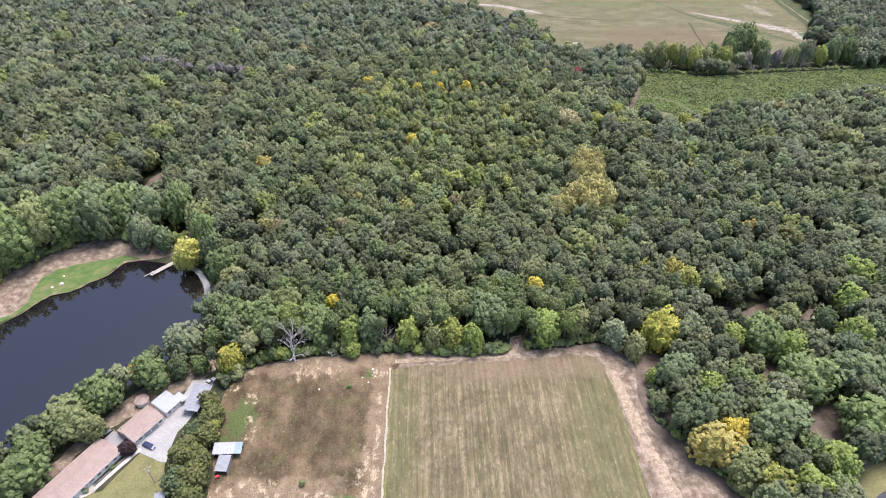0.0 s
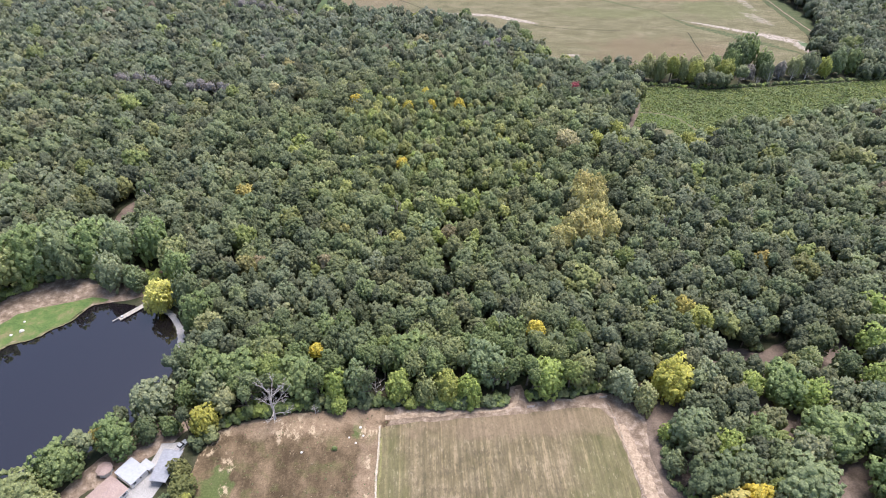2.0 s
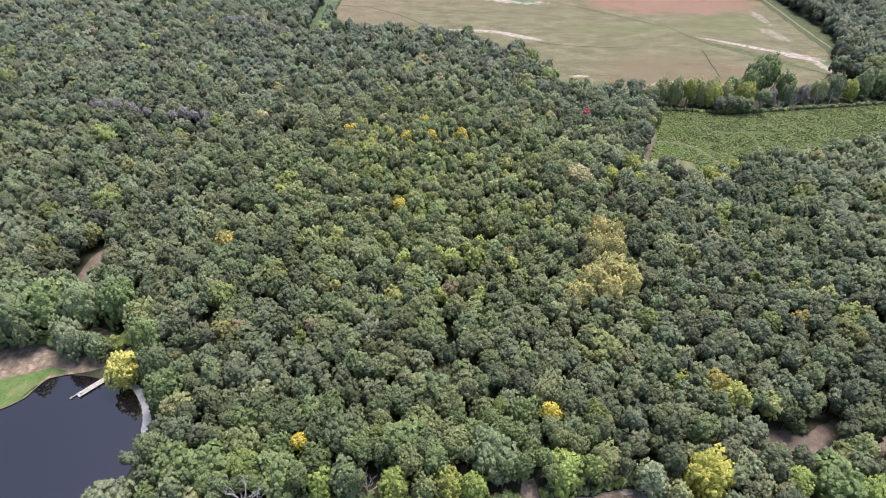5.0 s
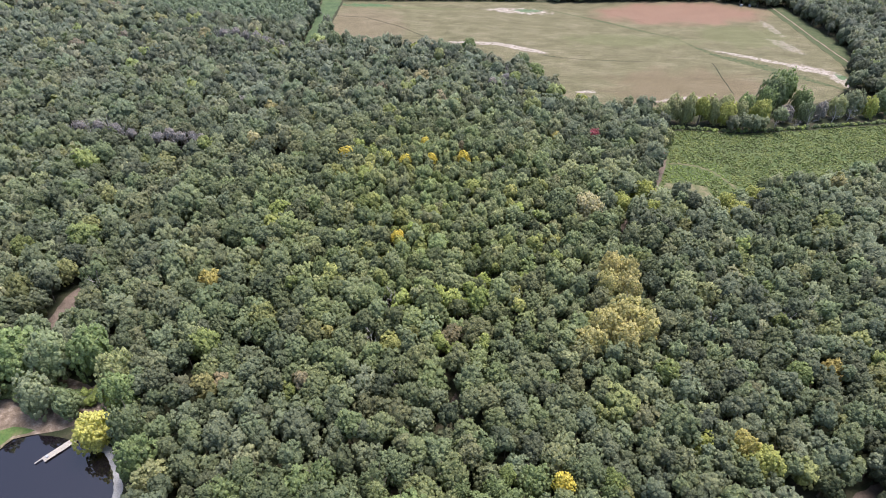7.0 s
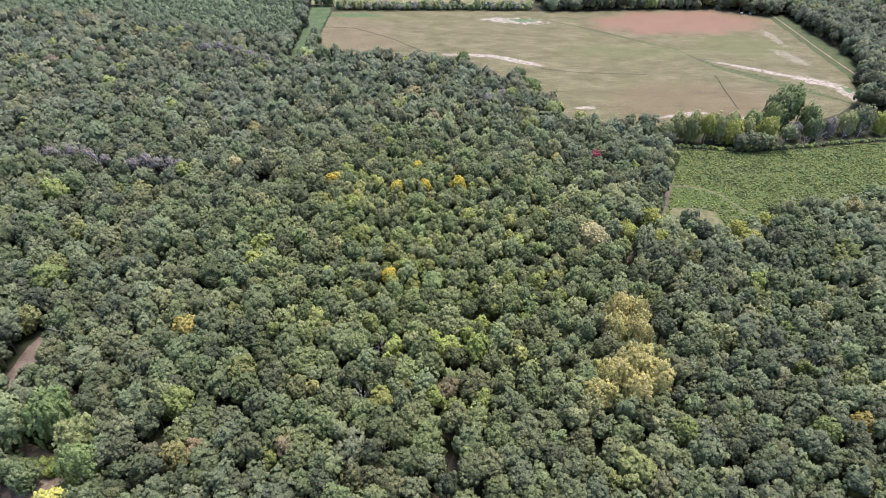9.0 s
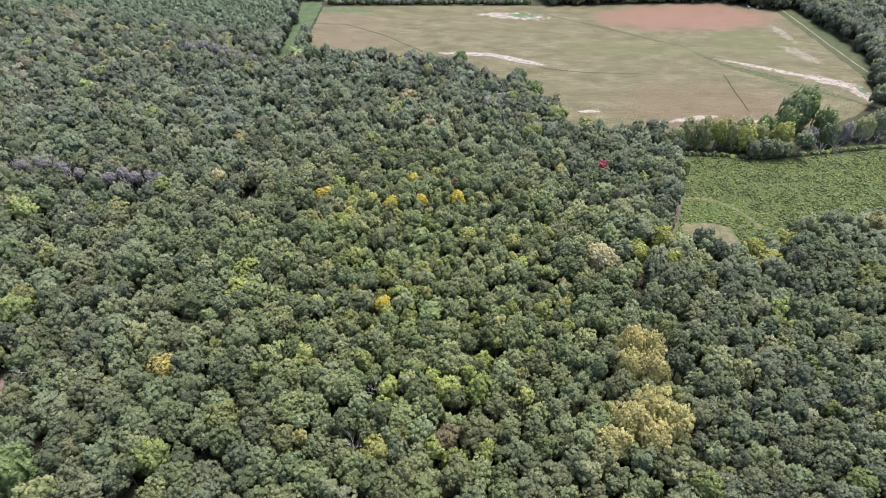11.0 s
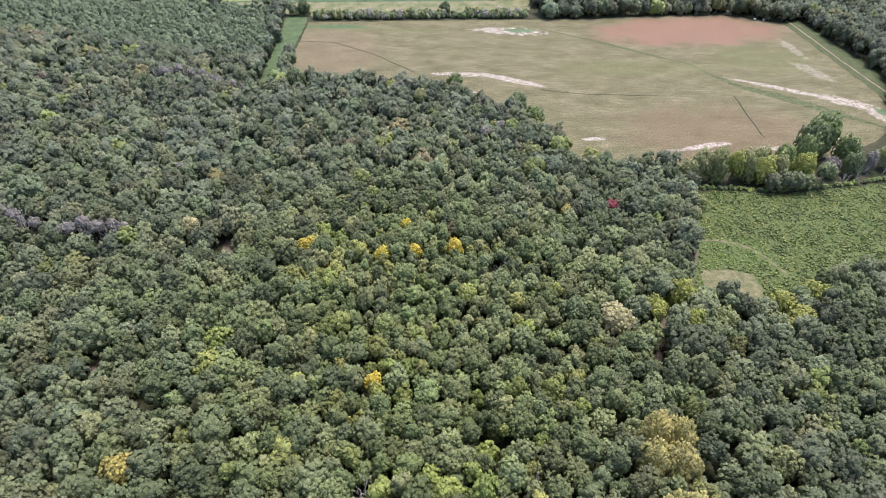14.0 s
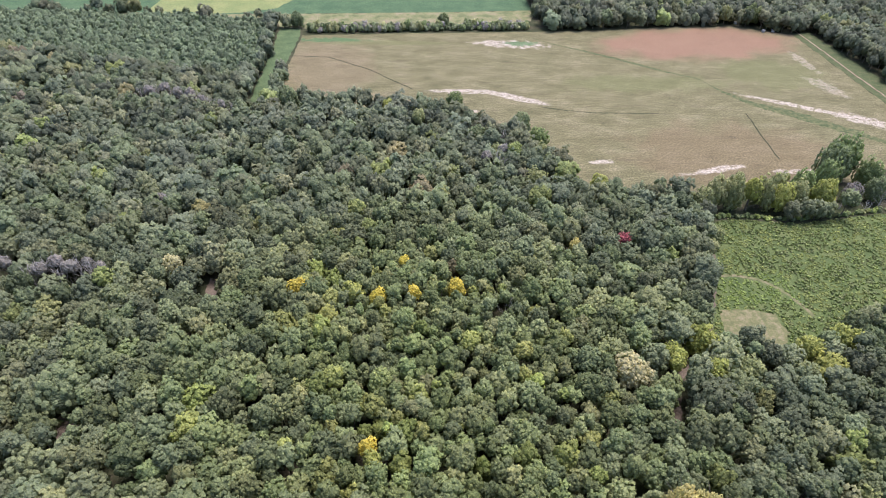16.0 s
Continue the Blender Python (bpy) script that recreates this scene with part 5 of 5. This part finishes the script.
def deck():
    d = thing("deck", -102.0, 120.3, 60, "grey boarded deck between the two houses", "deck")
    for k in range(22):
        box_part("board", (4.0, 0.26, 0.05), (0, -3.0 + k * 0.28, 0.5), GREY_BOARD, d)
    for px in (-1.9, 0, 1.9):
        for py in (-2.9, 0, 2.9):
            box_part("post", (0.14, 0.14, 0.48), (px, py, 0.24), TIMBER, d)
    for k in range(12):
        box_part("baluster", (0.05, 0.05, 0.9), (1.95, -3.0 + k * 0.54, 0.97), TIMBER, d)
    box_part("rail", (0.1, 6.2, 0.06), (1.95, 0, 1.44), TIMBER, d)


def hot_tub():
    t = thing("hot_tub", -105.9, 123.6, 50, "square white tub with a dark open middle", "tub")
    for sx, sy, px, py in ((2.2, 0.35, 0, 0.93), (2.2, 0.35, 0, -0.93), (0.35, 1.5, 0.93, 0), (0.35, 1.5, -0.93, 0)):
        box_part("side", (sx, sy, 0.9), (px, py, 0.45), WHITE_METAL, t, 0.04)
    box_part("cover", (1.5, 1.5, 0.08), (0, 0, 0.72), DARK_GLASS, t)


def octagon_shed():
    s = thing("garden_shed", -97.9, 135.2, 20, "small eight-sided white shed with a pink roof", "shed")
    ring = lambda r, z: [(r * math.cos(k * math.pi / 4), r * math.sin(k * math.pi / 4), z) for k in range(8)]
    for k in range(8):
        bm = bmesh.new()
        a, b = Vector(ring(2.2, 0)[k]), Vector(ring(2.2, 0)[(k + 1) % 8])
        block(bm, ((b - a).length, 0.1, 2.1), (*((a + b) / 2).xy, 1.05), 0, math.atan2((b - a).y, (b - a).x))
        part("wall", bm, SIDING, s)
    for k in range(8):
        bm = bmesh.new()
        a, b = ring(2.6, 2.0)[k], ring(2.6, 2.0)[(k + 1) % 8]
        v = [bm.verts.new(p) for p in (a, b, (0, 0, 3.1))]
        w = [bm.verts.new(Vector(p) - Vector((0, 0, 0.07))) for p in (a, b, (0, 0, 3.1))]
        bm.faces.new(v)
        bm.faces.new(w[::-1])
        for i in range(3):
            bm.faces.new((v[(i + 1) % 3], v[i], w[i], w[(i + 1) % 3]))
        part("roof_panel", bm, SHINGLE, s)


def carport():
    c = thing("carport", -78.6, 135.6, -9, "long grey metal carport roof on posts", "carport")
    bm = bmesh.new()
    slab(bm, [(-2.7, -5.8, 2.9), (2.7, -5.8, 2.7), (3.3, 5.6, 2.7), (-3.3, 5.6, 2.9)], 0.06)
    roof = part("roof", bm, TIN, c)
    for k in range(11):
        y = -5.6 + k * 1.1
        bm = bmesh.new()
        slab(bm, [(-2.75, y, 2.94), (2.75, y, 2.74), (2.75, y + 0.07, 2.74), (-2.75, y + 0.07, 2.94)], 0.04)
        part("rib", bm, TIN, roof)
    for px in (-2.5, 2.5):
        for py in (-5.4, -1.8, 1.8, 5.2):
            box_part("post", (0.1, 0.1, 2.68), (px, py, 1.34), CHROME, c)


def field_shelter():
    """Two metal roofs set in a T over the pens in the pasture."""
    s = thing("animal_shelter", -62.7, 115.2, 2, "open white metal roofed animal shelter", "shed")
    bm = bmesh.new()
    slab(bm, [(-4.7, -2.1, 2.5), (2.3, -2.1, 2.5), (2.3, 2.0, 3.0), (-4.7, 2.0, 3.0)], 0.06)
    roof = part("roof", bm, WHITE_METAL, s)
    bm = bmesh.new()
    slab(bm, [(2.34, -2.1, 2.47), (4.6, -2.1, 2.47), (4.6, 2.0, 2.97), (2.34, 2.0, 2.97)], 0.06)
    part("roof", bm, BLUE_TIN, s, "bluish roof sheet")
    for k in range(9):
        bm = bmesh.new()
        x = -4.5 + k * 1.1
        slab(bm, [(x, -2.1, 2.54), (x + 0.06, -2.1, 2.54), (x + 0.06, 2.0, 3.04), (x, 2.0, 3.04)], 0.04)
        part("rib", bm, TIN, roof)
    for px in (-4.5, -1.5, 1.5, 4.4):
        box_part("post", (0.14, 0.14, 2.4), (px, -1.9, 1.2), TIMBER, s)
        box_part("post", (0.14, 0.14, 2.85), (px, 1.8, 1.42), TIMBER, s)
    box_part("back_wall", (9.0, 0.06, 2.6), (0, 1.92, 1.3), TIN, s)
    box_part("side_wall", (0.06, 3.6, 2.3), (-4.6, 0, 1.15), TIN, s)
    t = thing("lean_to_shed", -63.1, 110.4, -3, "narrow grey metal lean-to shed roof", "shed")
    bm = bmesh.new()
    slab(bm, [(-2.0, -3.3, 2.1), (2.0, -3.3, 2.1), (2.0, 2.5, 2.4), (-2.0, 2.5, 2.4)], 0.06)
    roof = part("roof", bm, TIN, t)
    for k in range(7):
        bm = bmesh.new()
        x = -1.9 + k * 0.6
        slab(bm, [(x, -3.3, 2.14), (x + 0.06, -3.3, 2.14), (x + 0.06, 2.5, 2.44), (x, 2.5, 2.44)], 0.04)
        part("rib", bm, TIN, roof)
    for px in (-1.85, 1.85):
        box_part("wall", (0.06, 5.4, 2.05), (px, -0.4, 1.03), TIN, t)


def feed_cart():
    c = thing("feed_cart", -64.2, 106.2, 20, "small red feed cart beside the shed", "cart")
    bm = bmesh.new()
    block(bm, (1.3, 0.9, 0.5), (0, 0, 0.65), 0.12)
    part("tub", bm, RED, c)
    for px in (-0.45, 0.45):
        for py in (-0.48, 0.48):
            bm = bmesh.new()
            tube(bm, (px, py - 0.06, 0.22), (px, py + 0.06, 0.22), 0.22, 0.22, 12)
            part("wheel", bm, RUBBER, c)
    bm = bmesh.new()
    tube(bm, (0.6, 0, 0.6), (1.3, 0, 0.9), 0.03, 0.03, 6)
    part("handle", bm, CHROME, c)


def loft(bm, rows):
    """Skin over cross sections with the same number of points each, closed at the ends."""
    rings = [[bm.verts.new(p) for p in row] for row in rows]
    n = len(rings[0])
    for a, b in zip(rings, rings[1:]):
        for i in range(n):
            bm.faces.new((a[i], a[(i + 1) % n], b[(i + 1) % n], b[i]))
    bm.faces.new(rings[0][::-1])
    bm.faces.new(rings[-1])
    bmesh.ops.recalc_face_normals(bm, faces=bm.faces[:])


def wheels(parent, places, radius, width):
    for px, py in places:
        bm = bmesh.new()
        tube(bm, (px, py - width / 2, radius), (px, py + width / 2, radius), radius, radius, 18)
        tyre = part("wheel", bm, RUBBER, parent)
        bm = bmesh.new()
        tube(bm, (px, py - width / 2 - 0.01, radius), (px, py + width / 2 + 0.01, radius), radius * 0.6, radius * 0.6, 12)
        part("rim", bm, CHROME, tyre)


def hull_rows(stations):
    return [[(x, -w, z0), (x, -w * 1.03, (z0 + z1) / 2), (x, -w * 0.93, z1), (x, 0, z1 + 0.03), (x, w * 0.93, z1), (x, w * 1.03, (z0 + z1) / 2), (x, w, z0), (x, 0, z0)] for x, w, z0, z1 in stations]


def car():
    c = thing("car", -89.7, 117.6, -23, "dark blue parked saloon car on the gravel", "car")
    bm = bmesh.new()
    loft(bm, hull_rows([(-2.3, 0.7, 0.4, 0.75), (-2.1, 0.84, 0.28, 0.9), (-1.3, 0.89, 0.25, 0.95), (0.6, 0.89, 0.25, 0.93), (1.6, 0.87, 0.25, 0.84), (2.15, 0.8, 0.28, 0.7), (2.32, 0.66, 0.4, 0.62)]))
    body = part("body", bm, NAVY, c)
    bm = bmesh.new()
    loft(bm, hull_rows([(-1.75, 0.72, 0.9, 0.96), (-1.0, 0.7, 0.9, 1.38), (0.0, 0.7, 0.9, 1.44), (0.45, 0.7, 0.9, 1.38), (1.05, 0.74, 0.88, 0.93)]))
    cabin = part("window", bm, DARK_GLASS, c, "dark tinted glass")
    bm = bmesh.new()
    slab(bm, [(-1.05, -0.62, 1.43), (0.4, -0.62, 1.43), (0.4, 0.62, 1.43), (-1.05, 0.62, 1.43)], 0.06)
    slab(bm, [(-1.0, -0.64, 1.44), (0.38, -0.64, 1.44), (0.38, 0.64, 1.44), (-1.0, 0.64, 1.44)], 0.02)
    bmesh.ops.translate(bm, verts=bm.verts[:], vec=(0, 0, 0.05))
    part("roof", bm, NAVY, c)
    wheels(c, [(-1.4, -0.8), (-1.4, 0.8), (1.4, -0.8), (1.4, 0.8)], 0.32, 0.2)
    for y in (-0.55, 0.55):
        box_part("headlight", (0.12, 0.32, 0.12), (2.24, y, 0.62), LAMP_GLASS, c, 0.02)
        box_part("tail_light", (0.08, 0.3, 0.14), (-2.24, y, 0.72), RED, c, 0.02)
        box_part("mirror", (0.16, 0.14, 0.1), (0.75, y * 1.75, 0.98), NAVY, c, 0.03)
    box_part("bumper", (0.1, 1.3, 0.14), (2.32, 0, 0.42), RUBBER, c, 0.02)


def truck():
    c = thing("pickup_truck", -76.8, 143.6, 58, "white parked pickup truck by the carport", "truck")
    bm = bmesh.new()
    loft(bm, hull_rows([(-2.7, 0.9, 0.5, 1.0), (-2.6, 0.95, 0.45, 1.05), (1.4, 0.95, 0.45, 1.08), (2.5, 0.9, 0.45, 1.02), (2.75, 0.8, 0.5, 0.85)]))
    part("body", bm, WHITE_METAL, c)
    bm = bmesh.new()
    loft(bm, hull_rows([(-0.7, 0.85, 1.05, 1.15), (-0.5, 0.8, 1.05, 1.75), (0.6, 0.8, 1.05, 1.75), (1.35, 0.85, 1.05, 1.12)]))
    part("window", bm, DARK_GLASS, c, "dark tinted glass")
    box_part("roof", (1.15, 1.45, 0.06), (0.05, 0, 1.81), WHITE_METAL, c, 0.02)
    box_part("bed_floor", (1.7, 1.4, 0.04), (-1.7, 0, 1.12), GREY_BOARD, c)
    wheels(c, [(-1.7, -0.85), (-1.7, 0.85), (1.75, -0.85), (1.75, 0.85)], 0.38, 0.24)
    for y in (-0.6, 0.6):
        box_part("headlight", (0.1, 0.3, 0.16), (2.7, y, 0.8), LAMP_GLASS, c, 0.02)


def utility_pole():
    p = thing("utility_pole", -83.4, 104.4, 30, "timber utility pole with a pale transformer", "pole")
    bm = bmesh.new()
    tube(bm, (0, 0, -0.1), (0, 0, 9.2), 0.17, 0.12, 10)
    part("pole", bm, TIMBER, p)
    arm = box_part("crossarm", (2.2, 0.12, 0.14), (0, 0.16, 8.6), TIMBER, p)
    for x in (-1.0, 0, 1.0):
        bm = bmesh.new()
        tube(bm, (x, 0.16, 8.66), (x, 0.16, 8.9), 0.06, 0.04, 8)
        part("insulator", bm, LAMP_GLASS, arm)
    bm = bmesh.new()
    tube(bm, (0, -0.42, 6.9), (0, -0.42, 7.9), 0.28, 0.28, 12)
    part("transformer", bm, WHITE_METAL, p)


def brush_pile(x, y):
    r = random.Random(5)
    b = thing("brush_pile", x, y, 0, "pile of cut brown branches in the yard", "brush pile")
    for k in range(26):
        bm = bmesh.new()
        a = r.uniform(0, 6.28)
        q = Vector((r.uniform(-0.9, 0.9), r.uniform(-0.9, 0.9), r.uniform(0.05, 0.7)))
        tube(bm, q, q + Vector((math.cos(a) * 1.6, math.sin(a) * 1.6, r.uniform(-0.05, 0.4))), 0.05, 0.02, 5)
        part("branch", bm, BARK, b)


deck()
hot_tub()
octagon_shed()
carport()
field_shelter()
feed_cart()
car()
truck()
utility_pole()
brush_pile(-81.2, 106.0)
r = random.Random(3)
tree("plum_tree", -95.4, 115.6, 2.4, 5.2, HUES["plum"], "dark purple-leaved plum tree beside the house", "", r)
for x, y, s in ((-98.6, 109.8, 0.8), (-103.4, 101.6, 0.9), (-106.4, 96.4, 0.9), (-36.8, 103.6, 1.1), (-25.5, 142.0, 0.9)):
    tree("shrub", x, y, s, s * 1.5, HUES["green"], "small round green shrub on open ground", "small shrubs", r, 0.6)
sheet("flower_bed", [(-96.2, 114.0), (-93.6, 115.2), (-103.0, 102.2), (-104.4, 100.4)], 0.09, MULCH, "dark mulched bed along the house", "ground")
ribbon("front_walk", [(-92.0, 116.6), (-93.4, 114.2), (-97.4, 108.8), (-101.8, 102.4), (-103.6, 100.4), (-105.0, 100.0)], 1.2, 0.11, CONCRETE, "pale concrete walk along the house", seed=51, uneven=0.05)
tin_store = thing("store_shed", -79.4, 98.4, 20, "small grey metal roofed store by the hedge", "shed")
box_part("wall", (2.6, 3.0, 1.9), (0, 0, 0.95), TIN, tin_store)
bm = bmesh.new()
slab(bm, [(-1.6, -1.8, 2.1), (1.6, -1.8, 2.1), (1.6, 1.8, 2.3), (-1.6, 1.8, 2.3)], 0.08)
part("roof", bm, TIN, tin_store)


# ---- pond: dock and stones ----
def dock():
    """Local x runs from the outer end to the bank."""
    d = thing("dock", -114.5, 208.8, 48, "weathered grey-tan board dock out into the pond", "dock")
    for k in range(46):
        box_part("plank", (0.27, 2.3, 0.05), (-6.6 + k * 0.29, 0.02 * (k % 3), 0.3), PALE_BOARD, d)
    for x in (-6.3, -3.4, -0.5, 2.4, 5.3):
        for y in (-0.95, 0.95):
            bm = bmesh.new()
            tube(bm, (x, y, -2.6), (x, y, 0.55 if x < -6 else 0.27), 0.1, 0.1, 8)
            part("pile", bm, TIMBER, d)
    for y in (-0.9, 0.9):
        box_part("beam", (13.2, 0.12, 0.16), (-0.1, y, 0.19), TIMBER, d)
    box_part("gangplank", (3.0, 0.4, 0.05), (-7.6, 0.9, 0.25), PALE_BOARD, d)
    chest = thing("dock_chest", -118.2, 205.0, 48, "white plastic chest at the end of the dock", "chest", z=0.325)
    box_part("body", (0.7, 1.1, 0.42), (0, 0, 0.21), WHITE_METAL, chest, 0.03)
    box_part("lid", (0.74, 1.14, 0.08), (0, 0, 0.46), WHITE_METAL, chest, 0.02)
    w = thing("boardwalk", -107.6, 213.6, -12, "weathered board walk from the bank to the dock", "boardwalk")
    for k in range(22):
        box_part("plank", (0.27, 1.9, 0.06), (-3.0 + k * 0.29, 0, 0.14), PALE_BOARD, w)
    for y in (-0.6, 0.6):
        box_part("beam", (6.4, 0.1, 0.11), (0.05, y, 0.055), TIMBER, w)


def boulder(x, y, s, seed, label="pale field stone on the grass", group="pale stones", material=None):
    r = random.Random(seed)
    bm = bmesh.new()
    bmesh.ops.create_icosphere(bm, subdivisions=2, radius=s)
    for v in bm.verts:
        v.co *= 1 + 0.25 * noise.noise(v.co * (1.6 / s) + Vector((seed * 3.1, 0, 0)))
        v.co.z = max(v.co.z * 0.6, -0.15 * s)
    ob = new("stone", finish("stone", bm, material or STONE))
    ob.location = (x, y, 0.13 * s + 0.07)
    ob.rotation_euler = (0, 0, r.uniform(0, 6))
    return tagged(ob, label, "stone", group)


dock()
for k, (x, y, s) in enumerate(((-154.6, 197.6, 0.9), (-157.6, 195.4, 0.6), (-156, 202.8, 0.5), (-67.6, 146.4, 0.45), (-66.9, 148.2, 0.5), (-17.4, 150.4, 0.5), (-16.2, 147.0, 0.4), (-21.0, 146.4, 0.35), (-18.6, 144.2, 0.35), (-36.4, 141.0, 0.4))):
    boulder(x, y, s, k)


# ---- fences and gates ----
def fence(line, gap, label):
    f = thing("wire_fence", line[0][0], line[0][1], 0, label, "fence")
    o = Vector(line[0])
    posts = []
    for a, b in zip(line, line[1:]):
        a, b = Vector(a), Vector(b)
        k = max(1, round((b - a).length / gap))
        posts += [a.lerp(b, j / k) - o for j in range(k)]
    posts.append(Vector(line[-1]) - o)
    for p in posts:
        bm = bmesh.new()
        tube(bm, (p.x, p.y, -0.1), (p.x, p.y, 1.25), 0.07, 0.06, 6)
        part("post", bm, TIMBER, f)
    for z in (0.4, 0.75, 1.1):
        bm = bmesh.new()
        for p, q in zip(posts, posts[1:]):
            tube(bm, (p.x, p.y, z), (q.x, q.y, z), 0.012, 0.012, 3)
        part("wire", bm, CHROME, f)


def pipe_gate(x, y, turn, wide, label):
    g = thing("field_gate", x, y, turn, label, "gate")
    for px in (-wide / 2, wide / 2):
        bm = bmesh.new()
        tube(bm, (px, 0, -0.1), (px, 0, 1.6), 0.11, 0.1, 8)
        part("gate_post", bm, PALE_BOARD, g)
    for z in (0.35, 0.65, 0.95, 1.25):
        bm = bmesh.new()
        tube(bm, (-wide / 2, 0, z), (wide / 2, 0, z), 0.045, 0.045, 6)
        part("rail", bm, WHITE_METAL, g)


fence([(-11.2, 92), (-11.0, 120), (-10.8, 150)], 3.6, "post and wire fence between hay and pasture")
fence([(72.2, 159), (73.4, 148), (74.4, 128), (74.6, 94)], 3.6, "post and wire fence beside the dirt track")
pipe_gate(71.0, 161.4, 8, 2.6, "pale pipe gate at the corner of the hay field")
pipe_gate(43.5, 157.6, 5, 2.8, "pale pipe gate beside the track into the woods")
ribbon("fence_grass", [(-11.2, 88), (-11.1, 120), (-10.8, 151)], 0.7, 0.16, STRAW, "pale dry grass strip under the fence", "grass", 61, 0.4)
ribbon("fence_weeds", [(-10.2, 88), (-10.1, 120), (-9.9, 146)], 0.7, 0.12, YARD, "green weeds beside the fence", "grass", 62, 0.6)
ribbon("track_grass", [(73.6, 88), (73.2, 110), (72.9, 130)], 0.8, 0.12, YARD, "green grass edge of the hay field", "grass", 63, 0.6, True)
ribbon("wheel_track", [(-9, 154.2), (10, 155.4), (30, 157), (38.5, 159.5), (39.8, 166)], 1.9, 0.1, TRODDEN, "pale worn wheel track along the woods", "road", 64, 0.3)
ribbon("wheel_track_east", [(73.8, 150), (76.6, 135), (78.2, 120), (82.5, 100), (86, 85)], 4.2, 0.1, TRODDEN, "pale trodden strip of the dirt track", "road", 65, 0.2)
for x, y in ((323.6, 737.0), (340.1, 716.5), (349.2, 716.2)):
    hut = thing("hunting_blind", x, y, 10, "small white box hut at the far trees", "hut", "white huts")
    box_part("wall", (1.9, 1.9, 1.9), (0, 0, 0.95), WHITE_METAL, hut, 0.02)
    box_part("roof", (2.3, 2.3, 0.12), (0, 0, 1.98), WHITE_METAL, hut, 0.02)
